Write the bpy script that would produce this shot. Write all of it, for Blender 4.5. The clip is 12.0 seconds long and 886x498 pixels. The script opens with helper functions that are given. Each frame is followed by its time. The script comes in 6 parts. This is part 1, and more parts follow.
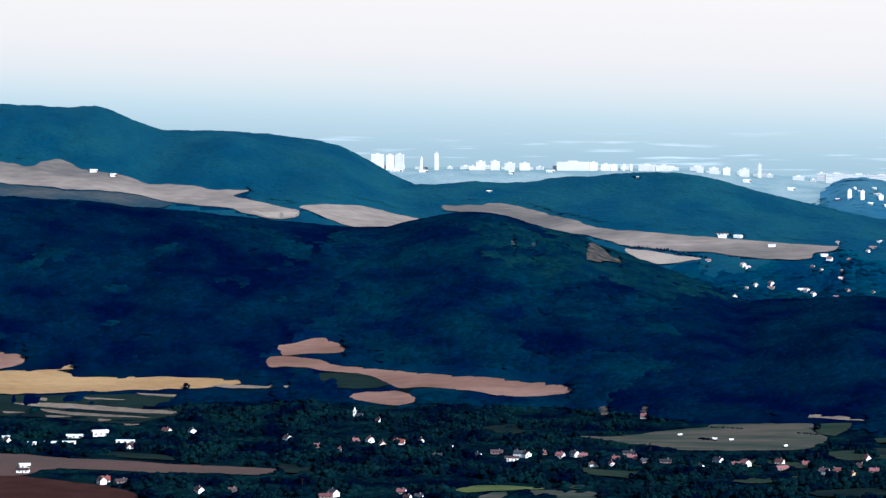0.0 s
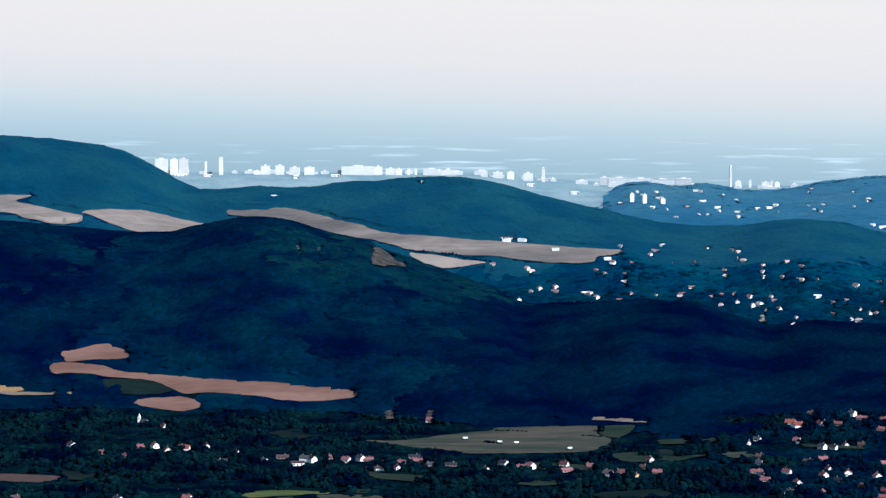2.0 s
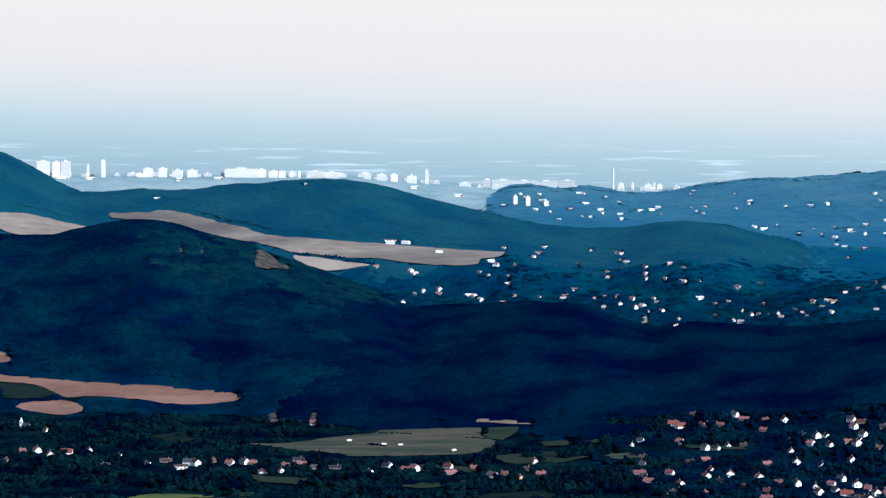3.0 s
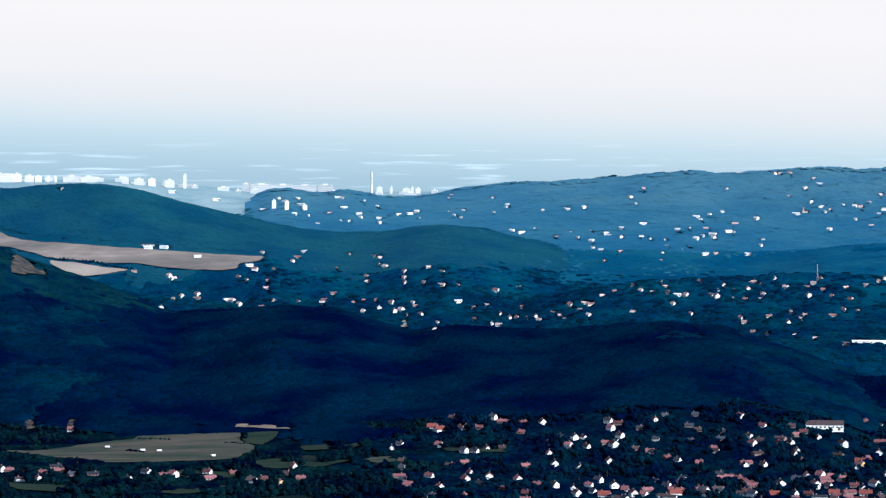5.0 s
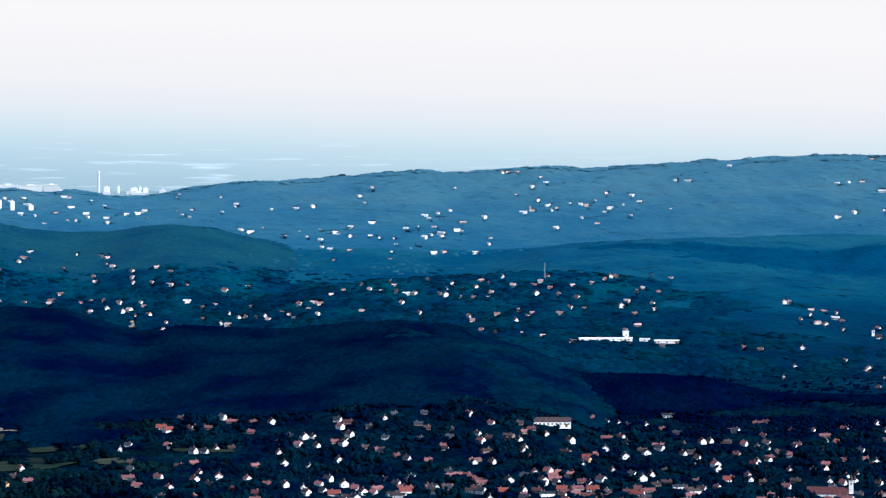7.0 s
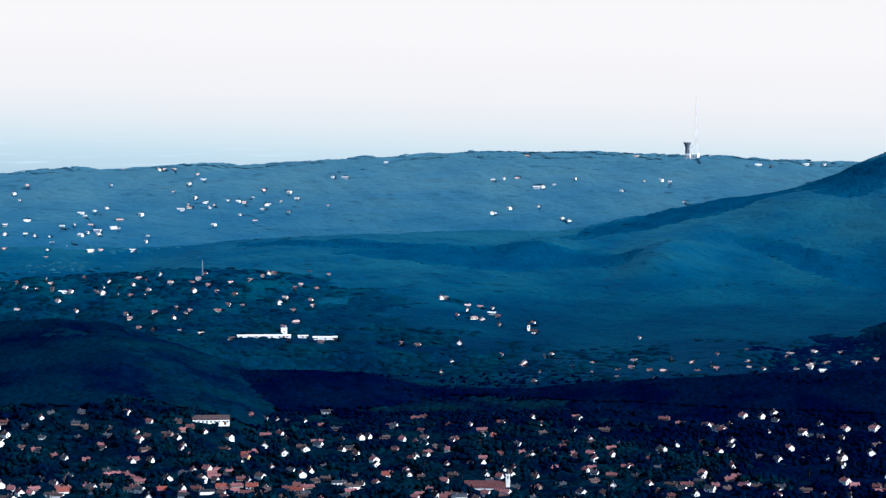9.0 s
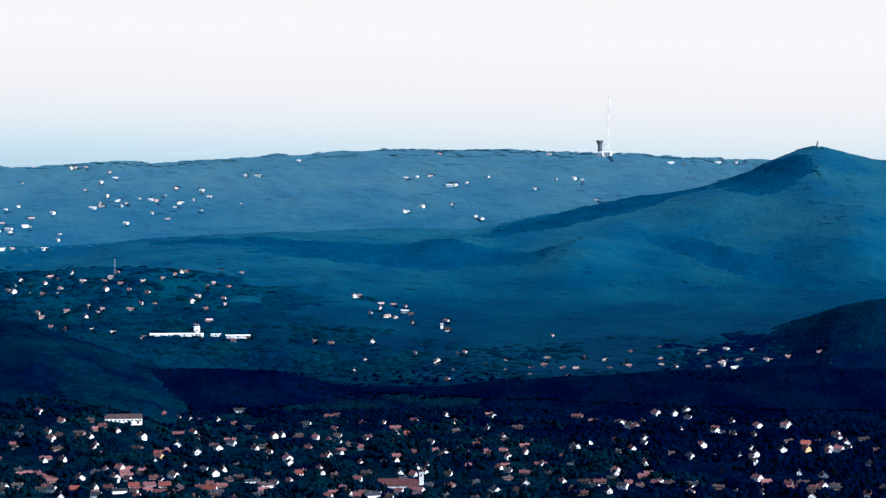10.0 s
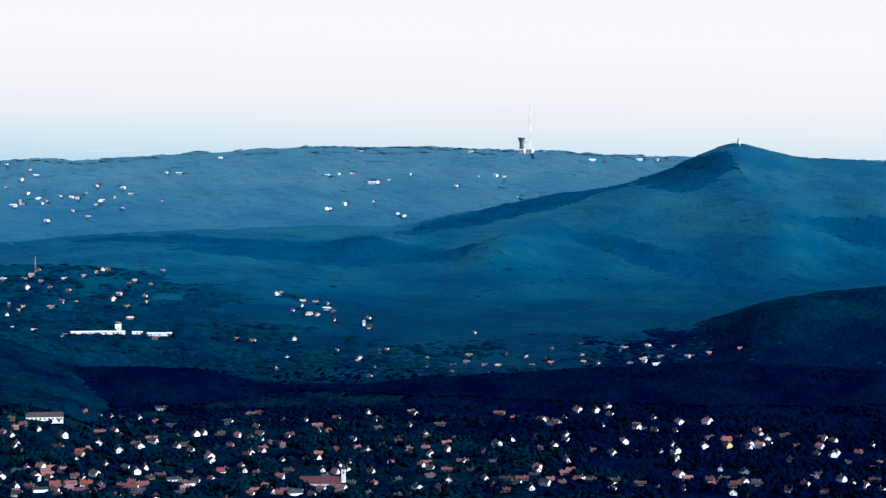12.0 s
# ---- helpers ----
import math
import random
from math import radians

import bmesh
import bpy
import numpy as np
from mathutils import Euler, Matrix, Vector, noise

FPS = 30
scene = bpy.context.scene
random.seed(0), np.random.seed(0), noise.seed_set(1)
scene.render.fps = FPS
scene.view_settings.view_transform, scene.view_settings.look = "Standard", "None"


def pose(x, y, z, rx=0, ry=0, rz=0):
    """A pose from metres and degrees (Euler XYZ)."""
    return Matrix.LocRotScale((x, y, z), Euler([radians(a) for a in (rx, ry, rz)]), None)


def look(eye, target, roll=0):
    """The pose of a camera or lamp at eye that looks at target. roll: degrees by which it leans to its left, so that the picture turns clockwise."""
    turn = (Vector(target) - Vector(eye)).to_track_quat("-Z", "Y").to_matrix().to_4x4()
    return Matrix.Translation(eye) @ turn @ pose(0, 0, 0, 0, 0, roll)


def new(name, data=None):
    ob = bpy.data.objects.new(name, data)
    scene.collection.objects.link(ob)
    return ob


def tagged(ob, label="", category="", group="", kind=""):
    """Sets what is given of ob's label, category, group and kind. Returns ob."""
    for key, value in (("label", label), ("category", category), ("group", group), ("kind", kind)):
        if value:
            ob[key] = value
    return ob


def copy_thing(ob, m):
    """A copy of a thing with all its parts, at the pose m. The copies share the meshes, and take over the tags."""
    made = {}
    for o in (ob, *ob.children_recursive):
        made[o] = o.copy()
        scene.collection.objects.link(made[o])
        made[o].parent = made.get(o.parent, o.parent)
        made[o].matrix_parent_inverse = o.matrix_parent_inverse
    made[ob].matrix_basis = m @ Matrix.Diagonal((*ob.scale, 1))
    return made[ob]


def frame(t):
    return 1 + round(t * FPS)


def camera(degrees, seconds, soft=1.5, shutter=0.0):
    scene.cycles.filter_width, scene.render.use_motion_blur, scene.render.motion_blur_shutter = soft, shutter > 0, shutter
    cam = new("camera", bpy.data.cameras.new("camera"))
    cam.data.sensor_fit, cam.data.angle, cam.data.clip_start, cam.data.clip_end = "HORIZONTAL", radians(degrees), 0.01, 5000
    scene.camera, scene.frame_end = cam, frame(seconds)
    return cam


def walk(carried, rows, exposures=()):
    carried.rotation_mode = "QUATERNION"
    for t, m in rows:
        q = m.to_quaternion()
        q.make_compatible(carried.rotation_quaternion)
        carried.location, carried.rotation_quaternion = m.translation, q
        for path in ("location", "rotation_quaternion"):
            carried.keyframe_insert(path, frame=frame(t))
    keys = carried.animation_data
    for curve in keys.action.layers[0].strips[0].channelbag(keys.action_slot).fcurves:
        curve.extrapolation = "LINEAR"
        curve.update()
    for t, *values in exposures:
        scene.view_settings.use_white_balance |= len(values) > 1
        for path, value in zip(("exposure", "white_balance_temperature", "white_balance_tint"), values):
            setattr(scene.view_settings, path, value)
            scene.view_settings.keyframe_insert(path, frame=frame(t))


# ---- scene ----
from mathutils.geometry import delaunay_2d_cdt

KELVIN = 5300  # cool white balance
EYE = 300.0  # the lookout stands on a hill, in metres above the valley floor
cam = camera(18.0, 12.0, soft=1.35)
# seconds, bearing to the right of the first view, pitch
ROWS = [
    (0.0, 0.0, -2.674),
    (0.5, 1.052, -2.66),
    (1.0, 2.154, -2.629),
    (1.5, 3.212, -2.609),
    (2.0, 4.405, -2.584),
    (2.5, 5.54, -2.56),
    (3.0, 6.79, -2.535),
    (4.8, 11.254, -2.465),
    (5.0, 11.732, -2.45),
    (5.5, 13.01, -2.447),
    (6.0, 14.413, -2.45),
    (6.5, 15.726, -2.458),
    (7.0, 17.286, -2.464),
    (7.2, 17.923, -2.478),
    (8.8, 23.668, -2.511),
    (9.0, 24.291, -2.525),
    (9.5, 25.392, -2.547),
    (10.0, 26.072, -2.565),
    (10.5, 26.573, -2.582),
    (11.0, 26.974, -2.591),
    (11.5, 27.32, -2.604),
    (12.0, 27.672, -2.622),
]
walk(cam, [(t, pose(0, 0, EYE, 90 + pitch, 0, -bearing)) for t, bearing, pitch in ROWS],
     exposures=[(0.0, 0.44, KELVIN, 10), (1.0, 0.30, KELVIN, 10), (2.5, 0.33, KELVIN, 10), (3.6, 0.38, KELVIN, 10), (5.5, 0.44, KELVIN, 10), (12.0, 0.44, KELVIN, 10)])

# ---- light ----
SUN_BEARING, SUN_HEIGHT = 140.0, 32.0  # degrees to the right of the first view; above the horizon
world = bpy.data.worlds.new("sky")
scene.world = world
world.use_nodes = True
sky = world.node_tree.nodes.new("ShaderNodeTexSky")
sky.sky_type, sky.sun_disc = "NISHITA", False
sky.sun_elevation, sky.sun_rotation = radians(SUN_HEIGHT), radians(SUN_BEARING)
sky.air_density, sky.dust_density, sky.ozone_density = 1.2, 1.5, 1.5
world.node_tree.links.new(sky.outputs[0], world.node_tree.nodes["Background"].inputs[0])
world.node_tree.nodes["Background"].inputs[1].default_value = 0.10
sun = new("sun", bpy.data.lights.new("sun", "SUN"))
sun.data.energy, sun.data.angle, sun.data.color = 4.6, radians(0.5), (1.0, 0.94, 0.86)
_b, _h = radians(SUN_BEARING), radians(SUN_HEIGHT)
sun.matrix_world = look((0, 0, 2000), Vector((0, 0, 2000)) - Vector((math.sin(_b) * math.cos(_h), math.cos(_b) * math.cos(_h), math.sin(_h))))

# ---- the lie of the land: bearing in degrees, range in metres from the lookout ----


def smooth_line(bearing, points, blur=0.16):
    p = np.array(points)
    order = np.argsort(p[:, 0])
    return np.mean([np.interp(bearing + d, p[order, 0], p[order, 1]) for d in np.linspace(-blur, blur, 5)], axis=0)


def lattice(ix, iy, seed):
    n = (ix.astype(np.int64) * 374761393 + iy.astype(np.int64) * 668265263 + seed * 974711) & 0x7FFFFFFF
    n = ((n ^ (n >> 13)) * 1274126177) & 0x7FFFFFFF
    return ((n ^ (n >> 16)) & 0xFFFF) / 65535.0


def value_noise(x, y, size, seed):
    """Smooth noise from -1 to 1 with features of that size in metres."""
    x, y = np.asarray(x, float) / size, np.asarray(y, float) / size
    ix, iy = np.floor(x), np.floor(y)
    u, v = x - ix, y - iy
    u, v = u * u * (3 - 2 * u), v * v * (3 - 2 * v)
    a, b = lattice(ix, iy, seed), lattice(ix + 1, iy, seed)
    c, d = lattice(ix, iy + 1, seed), lattice(ix + 1, iy + 1, seed)
    return ((a * (1 - u) + b * u) * (1 - v) + (c * (1 - u) + d * u) * v) * 2 - 1


FLOOR = [(0, 0), (2700, 0), (2950, 7), (3200, 22), (3400, 42), (3600, 64), (4000, 110), (4300, 148), (4500, 166), (4700, 182), (4800, 187), (4950, 191)]
# each ridge: canopy line as (bearing, degrees above the lookout's level), range, run-out in front and behind, height of its foot, canopy, depth of its folds
DARK_RIDGE = [(-9.6, -1.5), (-9.0, -1.54), (-7.3, -1.66), (-6.39, -1.78), (-5.24, -1.84), (-4.44, -1.96), (-3.05, -2.1), (-2.13, -2.2), (-1.2, -2.2), (-0.51, -2.03), (0.19, -1.94), (0.82, -1.89), (1.34, -1.97), (1.92, -2.17), (2.5, -2.29), (2.96, -2.4), (3.43, -2.66), (4.23, -2.94), (4.81, -3.14), (5.5, -3.4), (6.07, -3.68), (7.46, -3.65), (8.62, -3.58), (9.55, -3.62), (10.35, -3.9), (11.05, -4.09), (12.08, -3.99), (13.2, -4.06), (14.35, -4.05), (15.51, -3.94), (16.44, -3.88), (17.59, -4.02), (18.17, -4.21), (18.98, -4.47), (20.12, -4.88), (21.04, -5.39), (22.2, -6.3)]
LOW_RIDGE = [(17.6, -6.2), (18.64, -5.5), (19.45, -5.17), (20.14, -5.01), (21.52, -4.99), (22.79, -5.05), (23.72, -5.29), (24.42, -5.43), (26.16, -5.36), (27.32, -5.22), (29.02, -5.15), (30.18, -5.06), (31.34, -5.01), (33.64, -4.9), (35.93, -4.99), (37.2, -5.03)]
EAST_SPUR = [(29.6, -5.9), (31.1, -4.91), (31.91, -4.47), (33.06, -4.1), (34.09, -3.69), (35.35, -3.45), (36.69, -3.32), (37.4, -3.3)]
VILLA_HILL = [(11.5, -4.2), (13.59, -3.49), (14.75, -3.26), (15.91, -3.08), (17.07, -3.02), (18.23, -2.96), (19.38, -2.88), (21.11, -2.99), (22.03, -3.18), (23.06, -3.46), (23.72, -3.63), (24.65, -3.92), (27, -4.8)]
WEST_HILL = [(-9.6, 0.3), (-8.99, 0.31), (-7.52, 0.26), (-7.12, 0.31), (-6.83, 0.23), (-6.15, -0.06), (-5.75, -0.2), (-4.43, -0.23), (-3.51, -0.31), (-2.59, -0.41), (-2.13, -0.52), (-1.67, -0.76), (-1.25, -1.0), (-0.97, -1.16), (-0.51, -1.36), (0.07, -1.7), (1.2, -3)]
BACK_HILL = [(-2.5, -2.3), (-0.97, -1.45), (-0.51, -1.34), (0.53, -1.27), (1.34, -1.3), (2.5, -1.18), (3.65, -1.1), (4.57, -1.07), (5.15, -1.13), (5.84, -1.29), (7.1, -1.61), (8.01, -1.81), (8.69, -1.98), (9.77, -2.1), (10.35, -2.08), (11.27, -1.96), (11.84, -1.92), (12.64, -2.01), (13.55, -2.24), (14.55, -2.5), (15.16, -2.84), (15.74, -3.13), (17.5, -4)]
FAR_RIDGE = [(3.0, -2.7), (5.5, -2.15), (6.8, -1.82), (7.4, -1.62), (7.75, -1.46), (8.15, -1.22), (8.62, -1.19), (9.19, -1.3), (9.77, -1.23), (10.69, -1.42), (11.49, -1.33), (12.06, -1.21), (13.2, -1.09), (14.35, -1.05), (15.51, -0.93), (16.66, -0.85), (17.24, -0.87), (18.5, -0.83), (19.55, -0.75), (20.4, -0.79), (21.53, -0.72), (22.8, -0.63), (23.84, -0.58), (25.0, -0.51), (26.16, -0.55), (27.31, -0.54), (28.47, -0.57), (29.62, -0.6), (30.77, -0.68), (32.48, -0.72), (34.39, -0.79), (37.4, -0.8)]
PEAK_HILL = [(15.5, -3.6), (17.65, -2.91), (18.46, -2.68), (19.38, -2.44), (20.88, -2.28), (22.82, -2.2), (25.58, -2.16), (26.58, -2.15), (27.86, -1.94), (29.01, -1.71), (29.71, -1.54), (30.75, -1.39), (31.32, -1.28), (32.24, -0.99), (32.82, -0.7), (33.39, -0.47), (33.73, -0.41), (34.19, -0.55), (34.99, -0.75), (35.67, -0.77), (37.4, -0.86)]
RIDGES = [
    ("dark_ridge", DARK_RIDGE, [(-9, 3480), (2, 3420), (6, 3300), (12, 3200), (22, 3020)], 560, 260, 0, 5.7, 0.1),
    ("low_ridge", LOW_RIDGE, [(17, 2980), (38, 2990)], 170, 140, 3, 5.7, 0.5),
    ("east_spur", EAST_SPUR, [(29, 3380), (37, 3480)], 280, 250, 25, 5.7, 0.5),
    ("villa_hill", VILLA_HILL, [(11, 3640), (27, 3680)], 330, 200, 40, 5, 0.6),
    ("west_hill", WEST_HILL, [(-9, 4380), (0, 4300)], 420, 300, 118, 6.5, 0.7),
    ("back_hill", BACK_HILL, [(-2, 4280), (8, 4180), (17, 4050)], 330, 240, 112, 6.5, 0.45),
    ("far_ridge", FAR_RIDGE, [(6, 4680), (37, 4700)], 520, 300, 130, 4.8, 0.5),
    ("peak_hill", PEAK_HILL, [(15, 4000), (24, 4100), (33, 4420), (37, 4440)], 620, 260, 60, 5.5, 0.4),
]


# spurs on the slopes: bearing, range, half width in degrees, half length in metres, height
SPURS = [(8.1, 2960, 0.75, 90, 12), (-5.2, 3120, 0.9, 130, 6), (-4.6, 4180, 0.8, 90, 18), (-1.9, 4160, 0.6, 80, 10), (34.9, 3340, 0.7, 70, 12), (28.8, 3850, 0.8, 130, 20), (34.6, 3980, 0.9, 190, 28), (31.6, 4150, 1.0, 90, 16), (26.3, 3960, 0.8, 90, 12), (36.6, 4120, 0.8, 110, 16)]


def relief(bearing, rng):
    """Height of the bare ground, and which ridge it belongs to (0: valley floor)."""
    b = np.clip(bearing, -9.5, 37.3)
    x, y = rng * np.sin(np.radians(bearing)), rng * np.cos(np.radians(bearing))
    fl = np.array(FLOOR)
    floor_z = np.mean([np.interp(rng + d, fl[:, 0], fl[:, 1]) for d in (-90, -30, 30, 90)], axis=0)
    floor_z = floor_z + 1.5 * value_noise(x, y, 170, 3) + 3 * value_noise(x, y, 420, 4) * np.clip((rng - 2700) / 400, 0, 1)
    floor_z = floor_z + 24 * np.clip((8.5 - b) / 3.5, 0, 1) * np.clip((rng - 4480) / 250, 0, 1)
    folds = np.abs(value_noise(x, y, 210, 5)) * 17 + np.abs(value_noise(x, y, 95, 6)) * 8 + np.abs(value_noise(x, y, 46, 7)) * 4.5 - 12
    top, which = floor_z.copy(), np.zeros(floor_z.shape, int)
    total = np.exp(floor_z / 4.0)
    for k, (_, crest, ranges, front, behind, foot, canopy, folded) in enumerate(RIDGES):
        r0 = smooth_line(b, ranges, 0.5)
        zc = EYE + r0 * np.tan(np.radians(smooth_line(b, crest))) - canopy
        t = np.where(rng < r0, (r0 - rng) / front, (rng - r0) / behind)
        flank = np.clip(t * 5, 0, 1)
        z = zc - np.maximum(zc - foot, 45) * t * t / (t + 0.22) * 1.1 + folds * folded * flank * np.clip(1.5 - t, 0, 1) * np.clip((zc - foot) / 90, 0.15, 1)
        if k in (4, 5):  # these two run out gently
            z = z - 110 * np.maximum(t - 1.15, 0) ** 2 - 250 * np.maximum(t - 2.2, 0)
        else:
            z = z - 250 * np.maximum(t - 1.4, 0)
        which = np.where(z > top, k + 1, which)
        top = np.maximum(top, z)
        total += np.exp(np.maximum(z, -60) / 4.0)
    z = 4.0 * np.log(total)
    for sb, sr, half_b, half_r, high in SPURS:
        z = z + high * np.exp(-(((b - sb - (rng - sr) * 0.0012) / half_b) ** 2) - ((rng - sr) / half_r) ** 2)
    knoll = 298.3 - 0.5 * np.maximum(rng - 6, 0) ** 2 / (np.maximum(rng - 6, 0) + 12)
    return np.maximum(z, knoll), which


def ground_z(x, y):
    return float(relief(np.array([math.degrees(math.atan2(x, y))]), np.array([math.hypot(x, y)]))[0][0])


def polar(bearing, rng):
    return rng * math.sin(radians(bearing)), rng * math.cos(radians(bearing))


# ---- materials ----


def material(name, colour, rough=0.9, vary=0.25, size=20.0, bump=0.0, island=0.0, tint=None, metallic=0.0, spec=0.02, per_object=0.0, down=0.0, grain=9.0, drawn=1.0, heights=None):
    """A surface with two scales of noise in its colour; tint: a second colour that comes in patches; down: blue sheen
    that stands in for distance haze; grain: how much finer the small noise is; drawn: how far it is drawn out along the
    rows; heights: colours from the valley to the tops, as (metres, colour), mostly distance haze painted in.
    """
    m = bpy.data.materials.new(name)
    m.use_nodes = True
    n, l = m.node_tree.nodes, m.node_tree.links
    bsdf = n["Principled BSDF"]
    bsdf.inputs["Roughness"].default_value = rough
    bsdf.inputs["Metallic"].default_value = metallic
    bsdf.inputs["Specular IOR Level"].default_value = spec
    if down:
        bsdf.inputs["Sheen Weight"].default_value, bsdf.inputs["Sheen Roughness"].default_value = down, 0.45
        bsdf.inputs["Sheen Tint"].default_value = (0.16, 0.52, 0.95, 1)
    coord = n.new("ShaderNodeTexCoord")
    big, small = n.new("ShaderNodeTexNoise"), n.new("ShaderNodeTexNoise")
    big.inputs["Scale"].default_value, big.inputs["Detail"].default_value = 1 / size, 4
    small.inputs["Scale"].default_value, small.inputs["Detail"].default_value = grain / size, 5
    place = n.new("ShaderNodeMapping")
    place.inputs["Scale"].default_value = (1 / drawn, 1, 1)
    l.new(coord.outputs["Object"], place.inputs[0])
    l.new(place.outputs[0], big.inputs["Vector"])
    l.new(place.outputs[0], small.inputs["Vector"])
    ramp = n.new("ShaderNodeMapRange")
    ramp.inputs["From Min"].default_value, ramp.inputs["From Max"].default_value = 0.38, 0.62
    l.new(big.outputs["Fac"], ramp.inputs["Value"])
    base = n.new("ShaderNodeMix")
    base.data_type = "RGBA"
    other = tint or tuple(c * (1 - vary) for c in colour)
    base.inputs["A"].default_value, base.inputs["B"].default_value = (*colour, 1), (*other, 1)
    l.new(ramp.outputs[0], base.inputs["Factor"])
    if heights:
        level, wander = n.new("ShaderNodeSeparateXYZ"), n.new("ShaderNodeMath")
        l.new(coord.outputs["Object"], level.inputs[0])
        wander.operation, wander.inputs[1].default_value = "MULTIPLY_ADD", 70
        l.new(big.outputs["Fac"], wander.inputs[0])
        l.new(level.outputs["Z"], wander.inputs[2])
        zone, height_ramp = n.new("ShaderNodeMapRange"), n.new("ShaderNodeValToRGB")
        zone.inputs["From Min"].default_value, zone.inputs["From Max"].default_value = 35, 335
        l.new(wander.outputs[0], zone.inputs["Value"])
        l.new(zone.outputs[0], height_ramp.inputs[0])
        e = height_ramp.color_ramp.elements
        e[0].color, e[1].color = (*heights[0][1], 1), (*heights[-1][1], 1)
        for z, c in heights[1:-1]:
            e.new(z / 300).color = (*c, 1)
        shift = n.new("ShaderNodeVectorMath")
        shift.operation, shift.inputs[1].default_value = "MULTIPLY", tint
        l.new(height_ramp.outputs["Color"], shift.inputs[0])
        l.new(height_ramp.outputs["Color"], base.inputs["A"])
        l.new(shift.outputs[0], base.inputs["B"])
    value = n.new("ShaderNodeMapRange")
    value.inputs["To Min"].default_value, value.inputs["To Max"].default_value = 1 - vary, 1 + vary
    l.new(small.outputs["Fac"], value.inputs["Value"])
    factor = value.outputs[0]
    for source, amount in ((("ShaderNodeNewGeometry", "Random Per Island"), island), (("ShaderNodeObjectInfo", "Random"), per_object)):
        if amount:
            rnd = n.new(source[0])
            spread = n.new("ShaderNodeMapRange")
            spread.inputs["To Min"].default_value, spread.inputs["To Max"].default_value = 1 - amount, 1 + amount
            l.new(rnd.outputs[source[1]], spread.inputs["Value"])
            times = n.new("ShaderNodeMath")
            times.operation = "MULTIPLY"
            l.new(factor, times.inputs[0])
            l.new(spread.outputs[0], times.inputs[1])
            factor = times.outputs[0]
    scale = n.new("ShaderNodeVectorMath")
    scale.operation = "SCALE"
    l.new(base.outputs["Result"], scale.inputs[0])
    l.new(factor, scale.inputs["Scale"])
    l.new(scale.outputs[0], bsdf.inputs["Base Color"])
    if bump:
        relief_node = n.new("ShaderNodeBump")
        relief_node.inputs["Distance"].default_value = bump
        l.new(small.outputs["Fac"], relief_node.inputs["Height"])
        l.new(relief_node.outputs[0], bsdf.inputs["Normal"])
    return m


def glow(name, nodes_for):
    m = bpy.data.materials.new(name)
    m.use_nodes = True
    n, l = m.node_tree.nodes, m.node_tree.links
    n.remove(n["Principled BSDF"])
    em = n.new("ShaderNodeEmission")
    l.new(em.outputs[0], n["Material Output"].inputs["Surface"])
    l.new(nodes_for(n, l), em.inputs["Color"])
    return m


